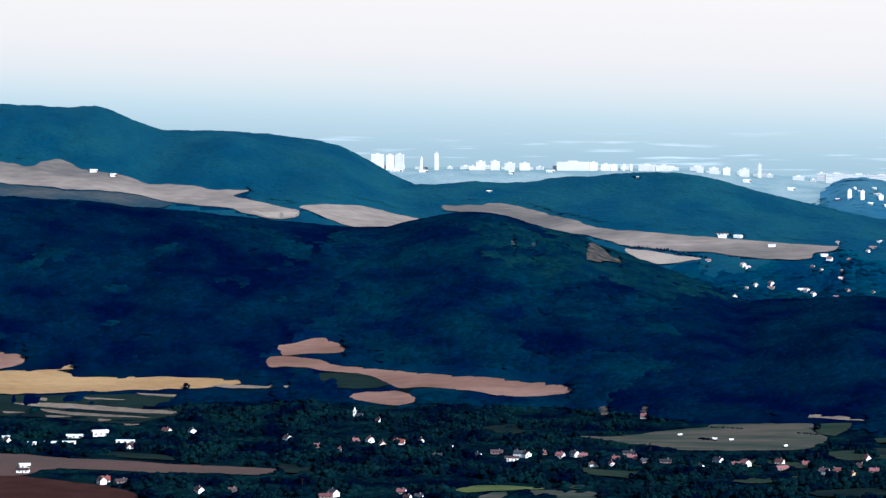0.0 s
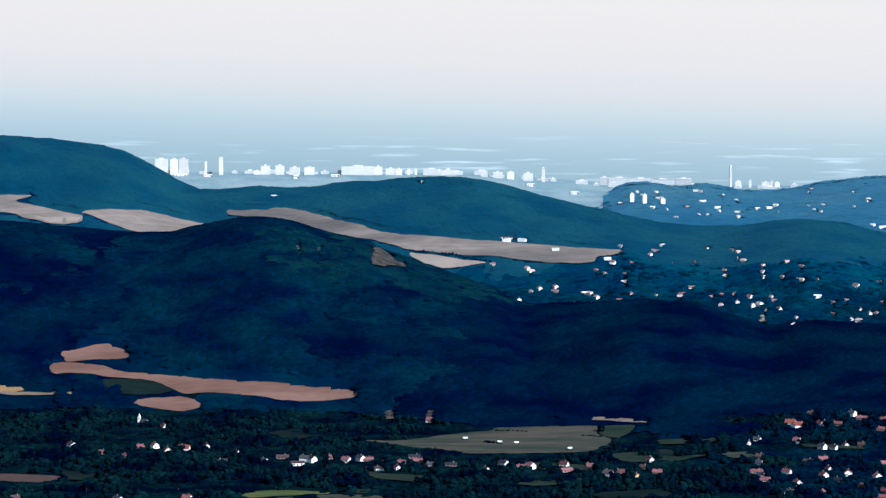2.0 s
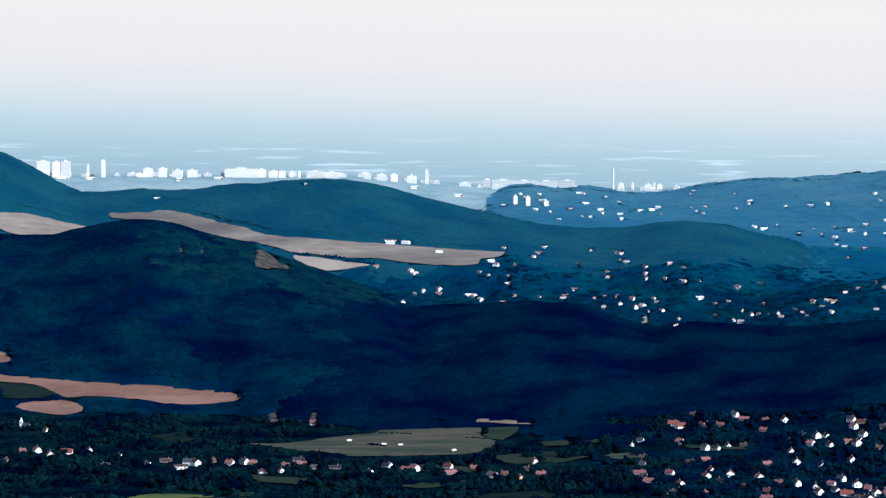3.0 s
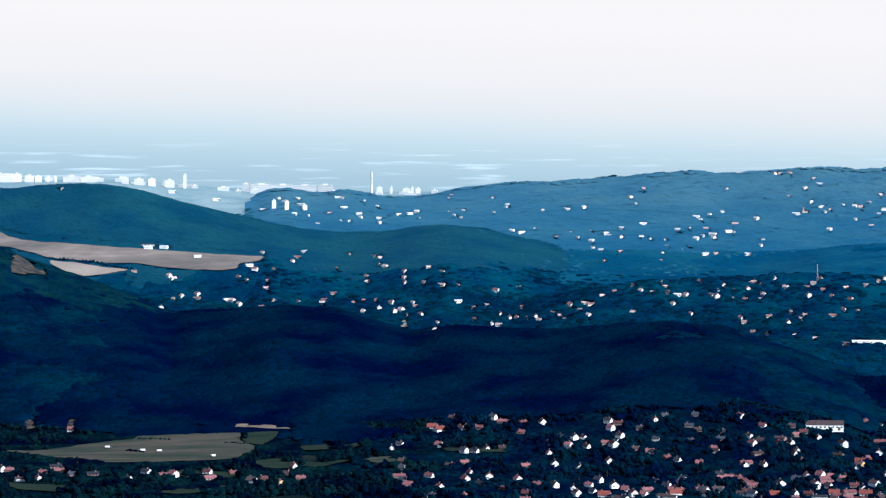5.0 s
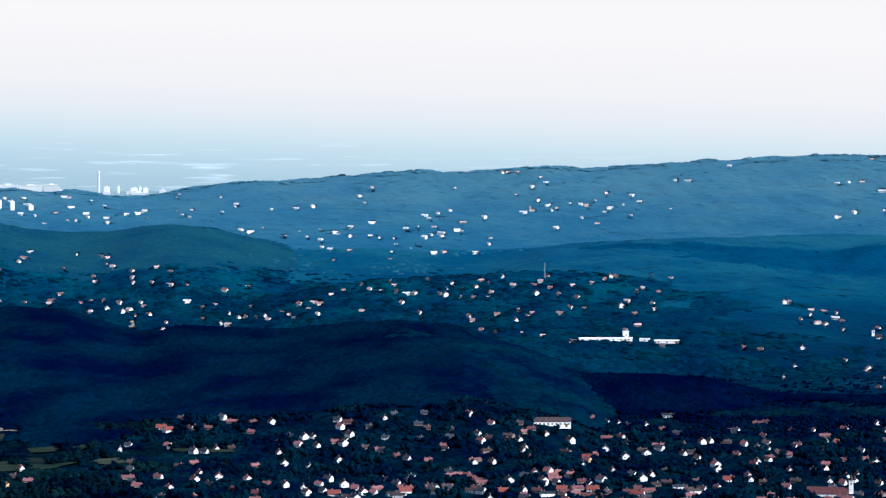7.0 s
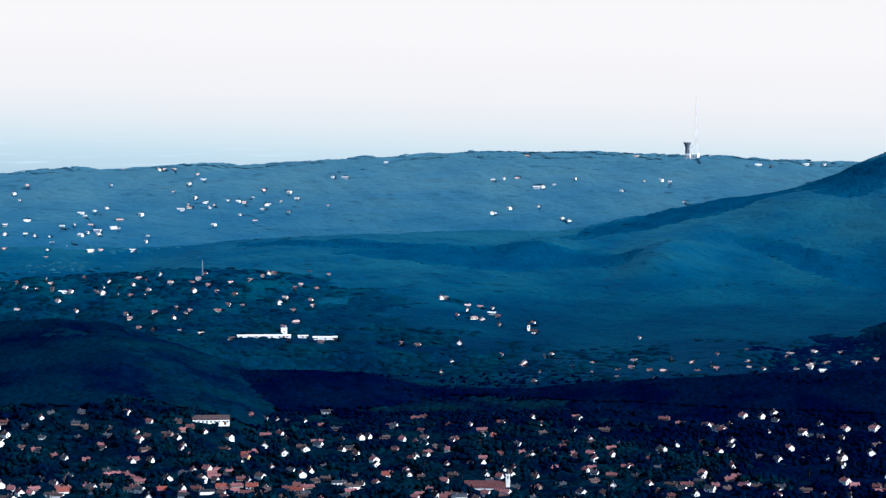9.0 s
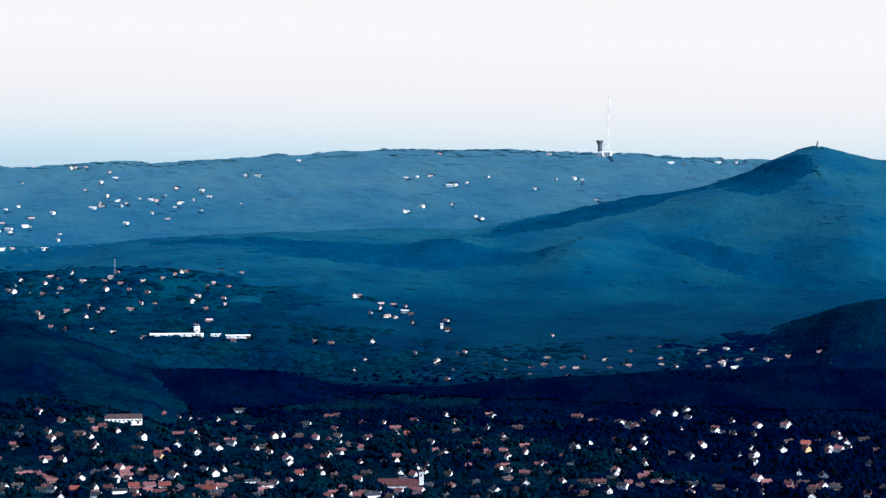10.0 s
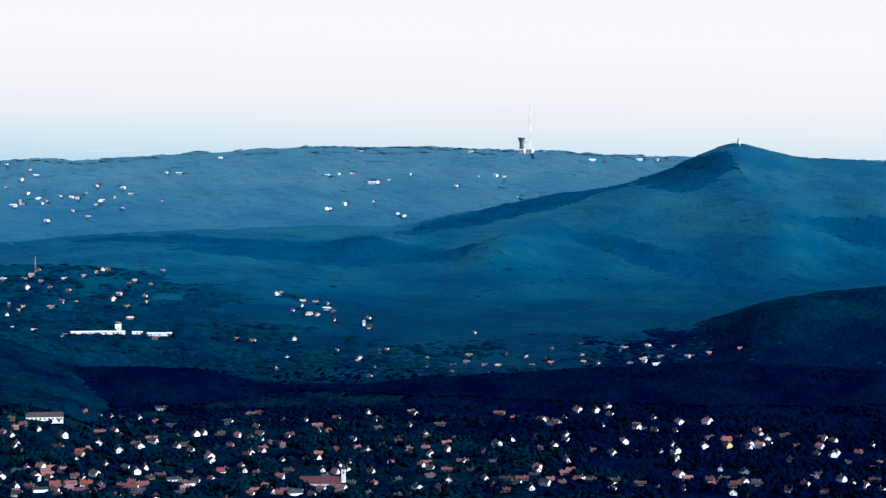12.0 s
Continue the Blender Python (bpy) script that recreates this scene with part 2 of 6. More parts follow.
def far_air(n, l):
    """The distant plain in haze below, the pale sky above, by height in metres, all painted as emitted light."""
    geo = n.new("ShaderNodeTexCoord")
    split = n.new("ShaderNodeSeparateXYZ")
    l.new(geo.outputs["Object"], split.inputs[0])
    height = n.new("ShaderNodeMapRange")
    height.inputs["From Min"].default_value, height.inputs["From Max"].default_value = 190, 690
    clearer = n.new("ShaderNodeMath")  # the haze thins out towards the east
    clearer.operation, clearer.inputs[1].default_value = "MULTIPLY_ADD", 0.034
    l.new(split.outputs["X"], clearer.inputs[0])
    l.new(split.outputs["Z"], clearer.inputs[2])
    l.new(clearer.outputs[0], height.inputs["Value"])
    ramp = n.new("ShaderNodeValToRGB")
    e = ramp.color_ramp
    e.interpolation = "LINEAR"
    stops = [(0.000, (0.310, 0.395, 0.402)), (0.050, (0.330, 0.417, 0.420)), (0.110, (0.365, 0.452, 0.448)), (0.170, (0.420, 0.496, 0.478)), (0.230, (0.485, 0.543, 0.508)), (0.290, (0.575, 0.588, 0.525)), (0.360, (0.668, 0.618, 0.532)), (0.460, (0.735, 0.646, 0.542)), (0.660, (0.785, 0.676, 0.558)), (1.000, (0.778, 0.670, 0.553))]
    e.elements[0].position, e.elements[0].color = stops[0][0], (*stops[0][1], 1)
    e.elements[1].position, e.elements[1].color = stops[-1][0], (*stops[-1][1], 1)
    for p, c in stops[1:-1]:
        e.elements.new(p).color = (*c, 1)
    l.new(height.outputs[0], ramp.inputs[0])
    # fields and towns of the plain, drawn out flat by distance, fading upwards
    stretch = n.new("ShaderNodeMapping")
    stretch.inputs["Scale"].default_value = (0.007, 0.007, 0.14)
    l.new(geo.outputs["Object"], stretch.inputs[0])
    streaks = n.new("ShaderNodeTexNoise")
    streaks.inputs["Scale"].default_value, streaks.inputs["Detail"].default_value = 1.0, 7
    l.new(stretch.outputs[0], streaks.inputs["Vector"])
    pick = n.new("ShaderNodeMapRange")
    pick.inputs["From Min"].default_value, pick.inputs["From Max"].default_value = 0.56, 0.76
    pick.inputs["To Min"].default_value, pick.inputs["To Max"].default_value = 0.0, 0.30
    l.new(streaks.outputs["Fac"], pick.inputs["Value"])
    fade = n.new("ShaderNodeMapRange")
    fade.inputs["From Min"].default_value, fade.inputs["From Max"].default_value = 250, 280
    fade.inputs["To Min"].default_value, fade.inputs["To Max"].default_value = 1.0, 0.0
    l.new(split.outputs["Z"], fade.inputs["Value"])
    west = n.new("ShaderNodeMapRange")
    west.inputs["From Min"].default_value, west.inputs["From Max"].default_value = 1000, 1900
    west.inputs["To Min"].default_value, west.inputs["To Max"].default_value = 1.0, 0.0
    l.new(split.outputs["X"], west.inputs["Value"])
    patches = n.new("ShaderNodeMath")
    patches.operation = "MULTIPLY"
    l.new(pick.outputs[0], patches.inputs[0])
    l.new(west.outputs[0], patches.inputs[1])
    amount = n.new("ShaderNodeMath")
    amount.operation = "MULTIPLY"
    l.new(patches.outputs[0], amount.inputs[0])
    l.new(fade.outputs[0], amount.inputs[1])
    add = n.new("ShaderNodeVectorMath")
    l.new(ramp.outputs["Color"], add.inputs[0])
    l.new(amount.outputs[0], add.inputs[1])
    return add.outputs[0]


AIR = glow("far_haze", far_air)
# ground and woods turn bluer and paler with range: haze put into the colours
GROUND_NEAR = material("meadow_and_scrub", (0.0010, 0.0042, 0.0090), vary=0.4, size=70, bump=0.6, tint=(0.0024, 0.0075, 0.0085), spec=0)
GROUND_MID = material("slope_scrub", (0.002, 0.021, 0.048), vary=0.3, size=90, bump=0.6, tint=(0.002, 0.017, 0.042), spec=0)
GROUND_FAR = material("hazed_far_scrub", (0.040, 0.104, 0.160), vary=0.2, size=120, bump=0.6, tint=(0.036, 0.094, 0.150), spec=0)
PLAIN = material("hazed_town_and_field_plain", (0.24, 0.32, 0.335), vary=0.25, size=60, bump=0.3, tint=(0.17, 0.26, 0.29), spec=0)
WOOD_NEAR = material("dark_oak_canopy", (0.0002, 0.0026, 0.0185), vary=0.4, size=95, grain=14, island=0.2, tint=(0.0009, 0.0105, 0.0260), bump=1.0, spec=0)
# lighter copy of the oak canopy; on the tail it paints in the sunlit flank
WOOD_WEST = material("lighter_oak_canopy", (0.0003, 0.0050, 0.0220), vary=0.45, size=70, grain=12, island=0.25, tint=(0.0014, 0.0150, 0.0290), bump=1.0, spec=0)
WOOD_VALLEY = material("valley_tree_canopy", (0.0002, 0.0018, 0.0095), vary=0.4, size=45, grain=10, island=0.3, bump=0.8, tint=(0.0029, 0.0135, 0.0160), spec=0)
# distance haze is put into these wood colours, their height ramps and blue sheen
WOOD_MID = material("hazed_back_hill_canopy", (0.0045, 0.036, 0.067), vary=0.3, size=90, grain=14, island=0.05, tint=(0.0085, 0.050, 0.071), bump=0.8, down=0.06, spec=0)
WOOD_SLOPE = material("hazed_slope_forest", (0.01, 0.05, 0.08), vary=0.25, size=110, grain=14, island=0.05, bump=0.8, down=0.05, spec=0, tint=(1.9, 1.3, 1.03),
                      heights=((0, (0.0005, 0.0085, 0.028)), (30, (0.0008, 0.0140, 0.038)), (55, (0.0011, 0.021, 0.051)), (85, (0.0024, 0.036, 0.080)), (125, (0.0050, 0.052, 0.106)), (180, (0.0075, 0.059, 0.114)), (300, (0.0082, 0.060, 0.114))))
WOOD_FAR = material("hazed_far_ridge_forest", (0.03, 0.08, 0.12), vary=0.2, size=120, grain=14, island=0.05, bump=0.6, down=0.15, spec=0, tint=(1.3, 1.15, 1.03),
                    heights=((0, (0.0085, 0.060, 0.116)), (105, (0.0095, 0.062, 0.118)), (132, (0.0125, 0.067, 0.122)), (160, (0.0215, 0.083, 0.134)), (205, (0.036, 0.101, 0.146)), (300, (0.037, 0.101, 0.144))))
WOOD_TERRACE = material("hazed_terrace_foliage", (0.018, 0.080, 0.126), vary=0.25, size=60, grain=12, island=0.2, tint=(0.022, 0.088, 0.126), spec=0)
# shade on the peak's flanks put into the wood colour, then a softer fringe
WOOD_SHADE = material("shaded_slope_foliage", (0.0028, 0.040, 0.093), vary=0.25, size=60, grain=12, island=0.05, tint=(0.0042, 0.047, 0.100), bump=0.6, spec=0)
WOOD_HALF_SHADE = material("half_shaded_slope_foliage", (0.0036, 0.045, 0.099), vary=0.25, size=60, grain=12, island=0.05, tint=(0.0060, 0.054, 0.105), bump=0.6, spec=0)
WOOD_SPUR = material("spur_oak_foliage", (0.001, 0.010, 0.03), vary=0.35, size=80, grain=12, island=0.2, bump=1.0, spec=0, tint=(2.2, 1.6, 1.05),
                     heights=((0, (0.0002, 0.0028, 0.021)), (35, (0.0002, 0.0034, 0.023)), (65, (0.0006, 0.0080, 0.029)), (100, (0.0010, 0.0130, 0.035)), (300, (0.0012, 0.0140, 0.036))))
# darker copy of the oak canopy: shade on the low ridge put into colour
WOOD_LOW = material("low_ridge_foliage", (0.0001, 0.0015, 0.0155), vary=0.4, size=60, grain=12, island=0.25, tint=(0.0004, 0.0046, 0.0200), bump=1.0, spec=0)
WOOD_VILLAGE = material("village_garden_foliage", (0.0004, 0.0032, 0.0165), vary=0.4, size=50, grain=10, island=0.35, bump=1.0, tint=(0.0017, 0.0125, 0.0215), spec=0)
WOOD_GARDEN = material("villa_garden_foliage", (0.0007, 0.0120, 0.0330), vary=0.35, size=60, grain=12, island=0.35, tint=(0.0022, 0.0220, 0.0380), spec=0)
# haze painted by height: bluer and paler towards the top
WOOD_VILLA = material("hazed_villa_hill_forest", (0.001, 0.02, 0.05), vary=0.35, size=60, grain=12, island=0.2, bump=0.8, spec=0, tint=(2.2, 1.5, 1.05),
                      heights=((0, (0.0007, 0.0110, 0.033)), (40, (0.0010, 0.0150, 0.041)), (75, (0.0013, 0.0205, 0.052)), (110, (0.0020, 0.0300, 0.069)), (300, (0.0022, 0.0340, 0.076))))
WOOD_SCRUB = material("sunny_slope_scrub", (0.0012, 0.0112, 0.0265), vary=0.4, size=30, grain=6, island=0.2, tint=(0.0036, 0.0215, 0.0285), bump=0.6, spec=0)
WHITE = material("white_render", (0.90, 0.87, 0.82), vary=0.06, size=3, per_object=0.12)
CREAM = material("cream_render", (0.78, 0.70, 0.55), vary=0.08, size=3, per_object=0.12)
OCHRE = material("ochre_render", (0.72, 0.50, 0.24), vary=0.08, size=3, per_object=0.15)
# these two renders are darkened for walls in shade, the dimness put into colour
ROSE = material("rose_render", (0.24, 0.16, 0.15), vary=0.1, size=3, per_object=0.15)
DULL = material("shade_dimmed_render", (0.26, 0.21, 0.18), vary=0.12, size=3, per_object=0.4)
TILE_RED = material("red_roof_tile", (0.205, 0.088, 0.090), vary=0.3, size=2, bump=0.05, per_object=0.55)
TILE_ORANGE = material("orange_roof_tile", (0.22, 0.066, 0.052), vary=0.2, size=2, bump=0.05, per_object=0.2)
TILE_BROWN = material("brown_roof_tile", (0.070, 0.050, 0.050), vary=0.25, size=2, bump=0.05, per_object=0.35)
SLATE = material("grey_roofing", (0.045, 0.05, 0.062), vary=0.2, size=2, per_object=0.3)
GLASS = material("window_glass", (0.03, 0.04, 0.05), rough=0.12, vary=0.1, size=1, spec=0.5)
WOODWORK = material("brown_woodwork", (0.12, 0.07, 0.04), vary=0.2, size=1)
BARK = material("grey_bark", (0.08, 0.065, 0.05), vary=0.3, size=0.6, bump=0.05)
CONCRETE = material("pale_concrete_panels", (0.70, 0.69, 0.66), vary=0.1, size=6, per_object=0.12)
METAL = material("galvanised_steel", (0.45, 0.47, 0.50), rough=0.45, vary=0.1, size=2, metallic=0.8, spec=0.5)
# roof tiles for farther houses, paled by distance haze put into the colour
TILE_HAZED = material("haze_pale_roof_tile", (0.50, 0.37, 0.34), vary=0.15, size=2, per_object=0.25)
TILE_HAZED_RED = material("hazed_red_roof_tile", (0.24, 0.145, 0.140), vary=0.2, size=2, per_object=0.3)
# mast colours lifted towards the sky: haze painted into red and white
MAST_RED = material("hazed_red_mast_paint", (0.74, 0.64, 0.64), rough=0.6, vary=0.1, size=2)
MAST_WHITE = material("hazed_white_mast_paint", (0.80, 0.82, 0.84), rough=0.6, vary=0.05, size=2)
STRAW = material("straw_stubble", (0.25, 0.150, 0.068), vary=0.28, size=34, drawn=4, tint=(0.31, 0.20, 0.095))
FALLOW = material("pinkish_fallow_soil", (0.205, 0.120, 0.090), vary=0.26, size=50, drawn=3, tint=(0.140, 0.076, 0.056))
STUBBLE = material("green_brown_stubble", (0.080, 0.069, 0.053), vary=0.45, size=22, drawn=5, tint=(0.030, 0.044, 0.032))
PASTURE = material("rough_pasture_grass", (0.0030, 0.0098, 0.0115), vary=0.5, size=45, drawn=2.5, tint=(0.0095, 0.0180, 0.0150))
PLOUGH = material("harrowed_brown_soil", (0.098, 0.058, 0.048), vary=0.25, size=45, drawn=3, tint=(0.080, 0.054, 0.044))
EARTH = material("red_brown_ploughed_soil", (0.044, 0.017, 0.013), vary=0.3, size=25, bump=0.3)
RAPE = material("yellow_green_crop", (0.10, 0.12, 0.035), vary=0.4, size=20, drawn=3, tint=(0.06, 0.08, 0.03))
HILLTAN = material("dry_hillside_grass", (0.225, 0.188, 0.158), vary=0.45, size=70, drawn=3, grain=9, tint=(0.120, 0.108, 0.098))
HILLSCRUB = material("scrubby_hillside_grass", (0.052, 0.058, 0.062), vary=0.5, size=30, drawn=3, tint=(0.020, 0.040, 0.056))
GRASS = material("green_meadow_grass", (0.011, 0.024, 0.017), vary=0.5, size=30, drawn=4, tint=(0.026, 0.036, 0.024))
CHALK = material("pale_chalky_earth", (0.31, 0.26, 0.21), vary=0.15, size=40)
TRACK = material("worn_track_earth", (0.20, 0.155, 0.115), vary=0.3, size=12)
QUARRY = material("quarry_rock", (0.088, 0.070, 0.058), vary=0.5, size=10, tint=(0.018, 0.028, 0.030), bump=1.0)

# ---- building helpers ----


def mesh_of(name, verts, faces, mat, smooth=False):
    me = bpy.data.meshes.new(name)
    me.from_pydata(verts, [], faces)
    me.materials.append(mat)
    if smooth:
        me.shade_smooth()
    return me


def quick_mesh(name, verts, faces, mat, smooth=False):
    """A mesh from two number arrays, faces all of one length."""
    me = bpy.data.meshes.new(name)
    count, corners = faces.shape
    me.vertices.add(len(verts))
    me.vertices.foreach_set("co", verts.astype(np.float32).ravel())
    me.loops.add(count * corners)
    me.loops.foreach_set("vertex_index", faces.astype(np.int32).ravel())
    me.polygons.add(count)
    me.polygons.foreach_set("loop_start", np.arange(0, count * corners, corners, dtype=np.int32))
    me.materials.append(mat)
    me.update(calc_edges=True)
    if smooth:
        me.shade_smooth()
    return me


def part(name, me, parent, label=""):
    ob = new(name, me)
    ob.parent = parent
    if label:
        ob["label"] = label
    return ob


def box(x0, y0, z0, x1, y1, z1):
    v = [(x, y, z) for z in (z0, z1) for y in (y0, y1) for x in (x0, x1)]
    f = [(0, 2, 3, 1), (4, 5, 7, 6), (0, 1, 5, 4), (1, 3, 7, 5), (3, 2, 6, 7), (2, 0, 4, 6)]
    return v, f


def joined(*shapes):
    verts, faces = [], []
    for v, f in shapes:
        faces += [tuple(i + len(verts) for i in q) for q in f]
        verts += v
    return verts, faces


# ---- ground: one sheet from the lookout's hill out to the horizon ----
bearings = np.concatenate([np.arange(-180, -10.2, 3.0), np.arange(-10.2, 38.2, 0.12), np.arange(38.4, 180, 3.0)])
ranges = np.concatenate([[0.01, 6, 12, 20, 35, 60, 100, 160], np.arange(240, 1900, 70), np.arange(1900, 4955, 13.0)])
BB, RR = np.meshgrid(bearings, ranges, indexing="ij")
ZZ, KIND = relief(BB, RR)
ZZ = np.maximum(ZZ, EYE - 1.7 - 0.6 * np.maximum(RR - 6, 0))  # the hill that the lookout stands on
XX, YY = RR * np.sin(np.radians(BB)), RR * np.cos(np.radians(BB))
nb, nr = BB.shape
ia, ir = np.meshgrid(np.arange(nb), np.arange(nr - 1), indexing="ij")
a, b = ia * nr + ir, ((ia + 1) % nb) * nr + ir
quads = np.stack([a, a + 1, b + 1, b], axis=-1).reshape(-1, 4)
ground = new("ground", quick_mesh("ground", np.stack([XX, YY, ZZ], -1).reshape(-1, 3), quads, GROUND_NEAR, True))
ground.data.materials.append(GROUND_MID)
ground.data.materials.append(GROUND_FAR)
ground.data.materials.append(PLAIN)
# farther ground takes the bluer, paler copies that hold the painted haze
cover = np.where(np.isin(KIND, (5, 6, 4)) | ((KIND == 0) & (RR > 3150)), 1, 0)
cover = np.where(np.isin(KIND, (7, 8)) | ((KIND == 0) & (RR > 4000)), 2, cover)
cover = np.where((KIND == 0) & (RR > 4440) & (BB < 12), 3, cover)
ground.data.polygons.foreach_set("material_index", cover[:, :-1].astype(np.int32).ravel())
tagged(ground, "rolling dark green valley floor and wooded hills", "ground", kind="structure")

# the plain and the sky beyond the last hills: one glowing sheet with the haze painted on
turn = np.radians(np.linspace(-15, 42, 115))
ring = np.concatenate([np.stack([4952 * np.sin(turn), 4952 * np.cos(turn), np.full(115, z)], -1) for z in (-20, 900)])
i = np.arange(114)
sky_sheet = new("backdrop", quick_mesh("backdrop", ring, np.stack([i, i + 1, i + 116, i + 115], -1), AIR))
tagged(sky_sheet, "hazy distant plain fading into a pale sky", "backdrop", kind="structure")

# ---- fields: outlines in metres east and north of the lookout ----
FIELDS = []


def field(*outline):
    FIELDS.append(outline)


field('straw_field', STRAW, 'harvested straw-yellow field beside dark woods', [(-482, 2921), (-430, 2929), (-407, 2936), (-390, 2942), (-388, 2934), (-407, 2928), (-388, 2924), (-388, 2916), (-369, 2915), (-322, 2918), (-268, 2916), (-209, 2913), (-211, 2904), (-226, 2899), (-260, 2890), (-313, 2887), (-388, 2880), (-456, 2872), (-474, 2871)])
field('fallow_field', FALLOW, 'bare pinkish fallow field at the wood edge', [(-489, 2966), (-459, 2967), (-441, 2959), (-442, 2943), (-454, 2933), (-482, 2923)])
field('fallow_field', FALLOW, 'bare pinkish fallow field inside the woods', [(-180, 3005), (-166, 3009), (-146, 3024), (-130, 3029), (-124, 3021), (-112, 3016), (-105, 3004), (-108, 2990), (-135, 2985), (-159, 2978), (-171, 2975), (-175, 2985)])
field('fallow_field', FALLOW, 'long curved bare pinkish field below the woods', [(-191, 2970), (-171, 2975), (-135, 2969), (-110, 2950), (-74, 2945), (-14, 2918), (39, 2906), (74, 2895), (112, 2884), (127, 2867), (133, 2857), (125, 2851), (111, 2854), (67, 2855), (44, 2864), (9, 2878), (-14, 2886), (-26, 2886), (-43, 2886), (-55, 2897), (-74, 2925), (-97, 2932), (-127, 2939), (-146, 2946), (-170, 2949), (-182, 2946), (-193, 2958)])
field('fallow_field', FALLOW, 'small rounded bare pinkish field', [(-99, 2872), (-84, 2881), (-49, 2882), (-33, 2868), (-24, 2856), (-31, 2846), (-48, 2838), (-72, 2847), (-86, 2857)])
field('stubble_field', STUBBLE, 'pale green-brown stubble field beside the village', [(121, 2631), (154, 2615), (180, 2638), (203, 2664), (226, 2680), (254, 2682), (257, 2694), (297, 2686), (335, 2681), (356, 2672), (352, 2641), (361, 2599), (349, 2564), (332, 2536), (316, 2526), (263, 2514), (212, 2509), (189, 2541), (164, 2559), (145, 2594)])
field('meadow', GRASS, 'green meadow at the end of a stubble field', [(358, 2672), (377, 2672), (396, 2663), (385, 2642), (366, 2610), (354, 2634)])
field('dirt_track', TRACK, 'pale dirt track along a field edge', [(341, 2707), (361, 2710), (376, 2702), (390, 2688), (407, 2669), (384, 2681), (367, 2693), (351, 2699)])
field('brown_field', PLOUGH, 'brown harrowed field strip beside the hedges', [(-412, 2494), (-381, 2493), (-359, 2476), (-326, 2456), (-290, 2445), (-264, 2432), (-232, 2413), (-197, 2408), (-167, 2396), (-145, 2388), (-139, 2364), (-149, 2345), (-169, 2346), (-193, 2358), (-231, 2355), (-246, 2355), (-281, 2371), (-321, 2380), (-339, 2374), (-345, 2351), (-353, 2336), (-384, 2326)])
field('ploughed_field', EARTH, 'dark red-brown ploughed field', [(-385, 2332), (-357, 2333), (-320, 2304), (-289, 2282), (-263, 2257), (-245, 2219), (-230, 2164), (-229, 2110), (-348, 2105)])
field('rape_field', RAPE, 'yellow-green crop strip beside the gardens', [(5, 2246), (26, 2272), (53, 2271), (83, 2260), (80, 2251), (39, 2240), (16, 2230)])
field('meadow', STUBBLE, 'dry green-brown meadow beside the gardens', [(39, 2234), (80, 2247), (103, 2246), (124, 2237), (121, 2193), (95, 2170), (33, 2156), (23, 2200)])
field('rough_pasture', PASTURE, 'grey-green rough pasture with worn tracks', [(-473, 2867), (-387, 2874), (-311, 2877), (-266, 2870), (-265, 2842), (-264, 2792), (-287, 2753), (-299, 2708), (-352, 2735), (-396, 2772), (-461, 2790)])
field('dirt_track', TRACK, 'worn pale track across rough pasture', [(-321, 2880), (-265, 2874), (-264, 2868), (-305, 2874)])
field('dirt_track', TRACK, 'worn pale track across rough pasture', [(-444, 2850), (-407, 2853), (-366, 2847), (-325, 2838), (-283, 2822), (-265, 2812), (-274, 2795), (-315, 2806), (-364, 2829), (-417, 2842)])
field('dirt_track', TRACK, 'worn pale track across rough pasture', [(-446, 2821), (-417, 2809), (-441, 2802)])
field('dirt_track', TRACK, 'worn pale track across rough pasture', [(-419, 2837), (-360, 2803), (-294, 2770), (-287, 2763), (-328, 2769), (-375, 2785)])
field('dirt_track', TRACK, 'worn pale track across rough pasture', [(-399, 2786), (-366, 2774), (-390, 2763)])
field('dirt_track', TRACK, 'worn pale track across rough pasture', [(-342, 2755), (-326, 2745), (-337, 2731)])
field('dirt_track', TRACK, 'worn pale track across rough pasture', [(-372, 2868), (-319, 2862), (-363, 2861)])
field('dirt_track', TRACK, 'worn pale track across rough pasture', [(-313, 2714), (-289, 2713), (-308, 2699)])
field('dirt_track', TRACK, 'worn pale track across rough pasture', [(-417, 2864), (-408, 2865), (-407, 2857), (-415, 2858)])
field('dirt_track', TRACK, 'pale gravel at the field end', [(-241, 2896), (-226, 2901), (-184, 2894), (-178, 2905), (-177, 2891), (-201, 2889), (-232, 2893)])
field('dirt_track', TRACK, 'pale gravel at the field end', [(-169, 2899), (-156, 2898), (-164, 2891)])
field('hill_field', HILLTAN, 'pale dry hillside field below the wooded hill', [(-675, 4109), (-633, 4105), (-607, 4097), (-585, 4117), (-570, 4125), (-543, 4112), (-524, 4095), (-491, 4091), (-450, 4091), (-399, 4081), (-349, 4069), (-307, 4062), (-278, 4062), (-306, 4044), (-295, 4037), (-272, 4029), (-238, 4009), (-205, 3995), (-204, 3973), (-228, 3967), (-252, 3970), (-285, 3990), (-303, 4005), (-344, 4013), (-377, 4018), (-411, 4033), (-444, 4040), (-484, 4033), (-532, 4027), (-590, 4035), (-666, 4048)])
field('hill_scrub', HILLSCRUB, 'dull brown scrubby grass along a hillside field', [(-665, 4046), (-590, 4031), (-532, 4023), (-484, 4031), (-444, 4036), (-410, 4029), (-385, 4018), (-400, 4004), (-439, 3996), (-480, 3999), (-520, 3996), (-584, 3990), (-655, 3984)])
field('chalk_patch', CHALK, 'pale chalky earth at a field corner', [(-278, 3996), (-245, 3990), (-207, 3987), (-209, 3977), (-228, 3971), (-252, 3974)])
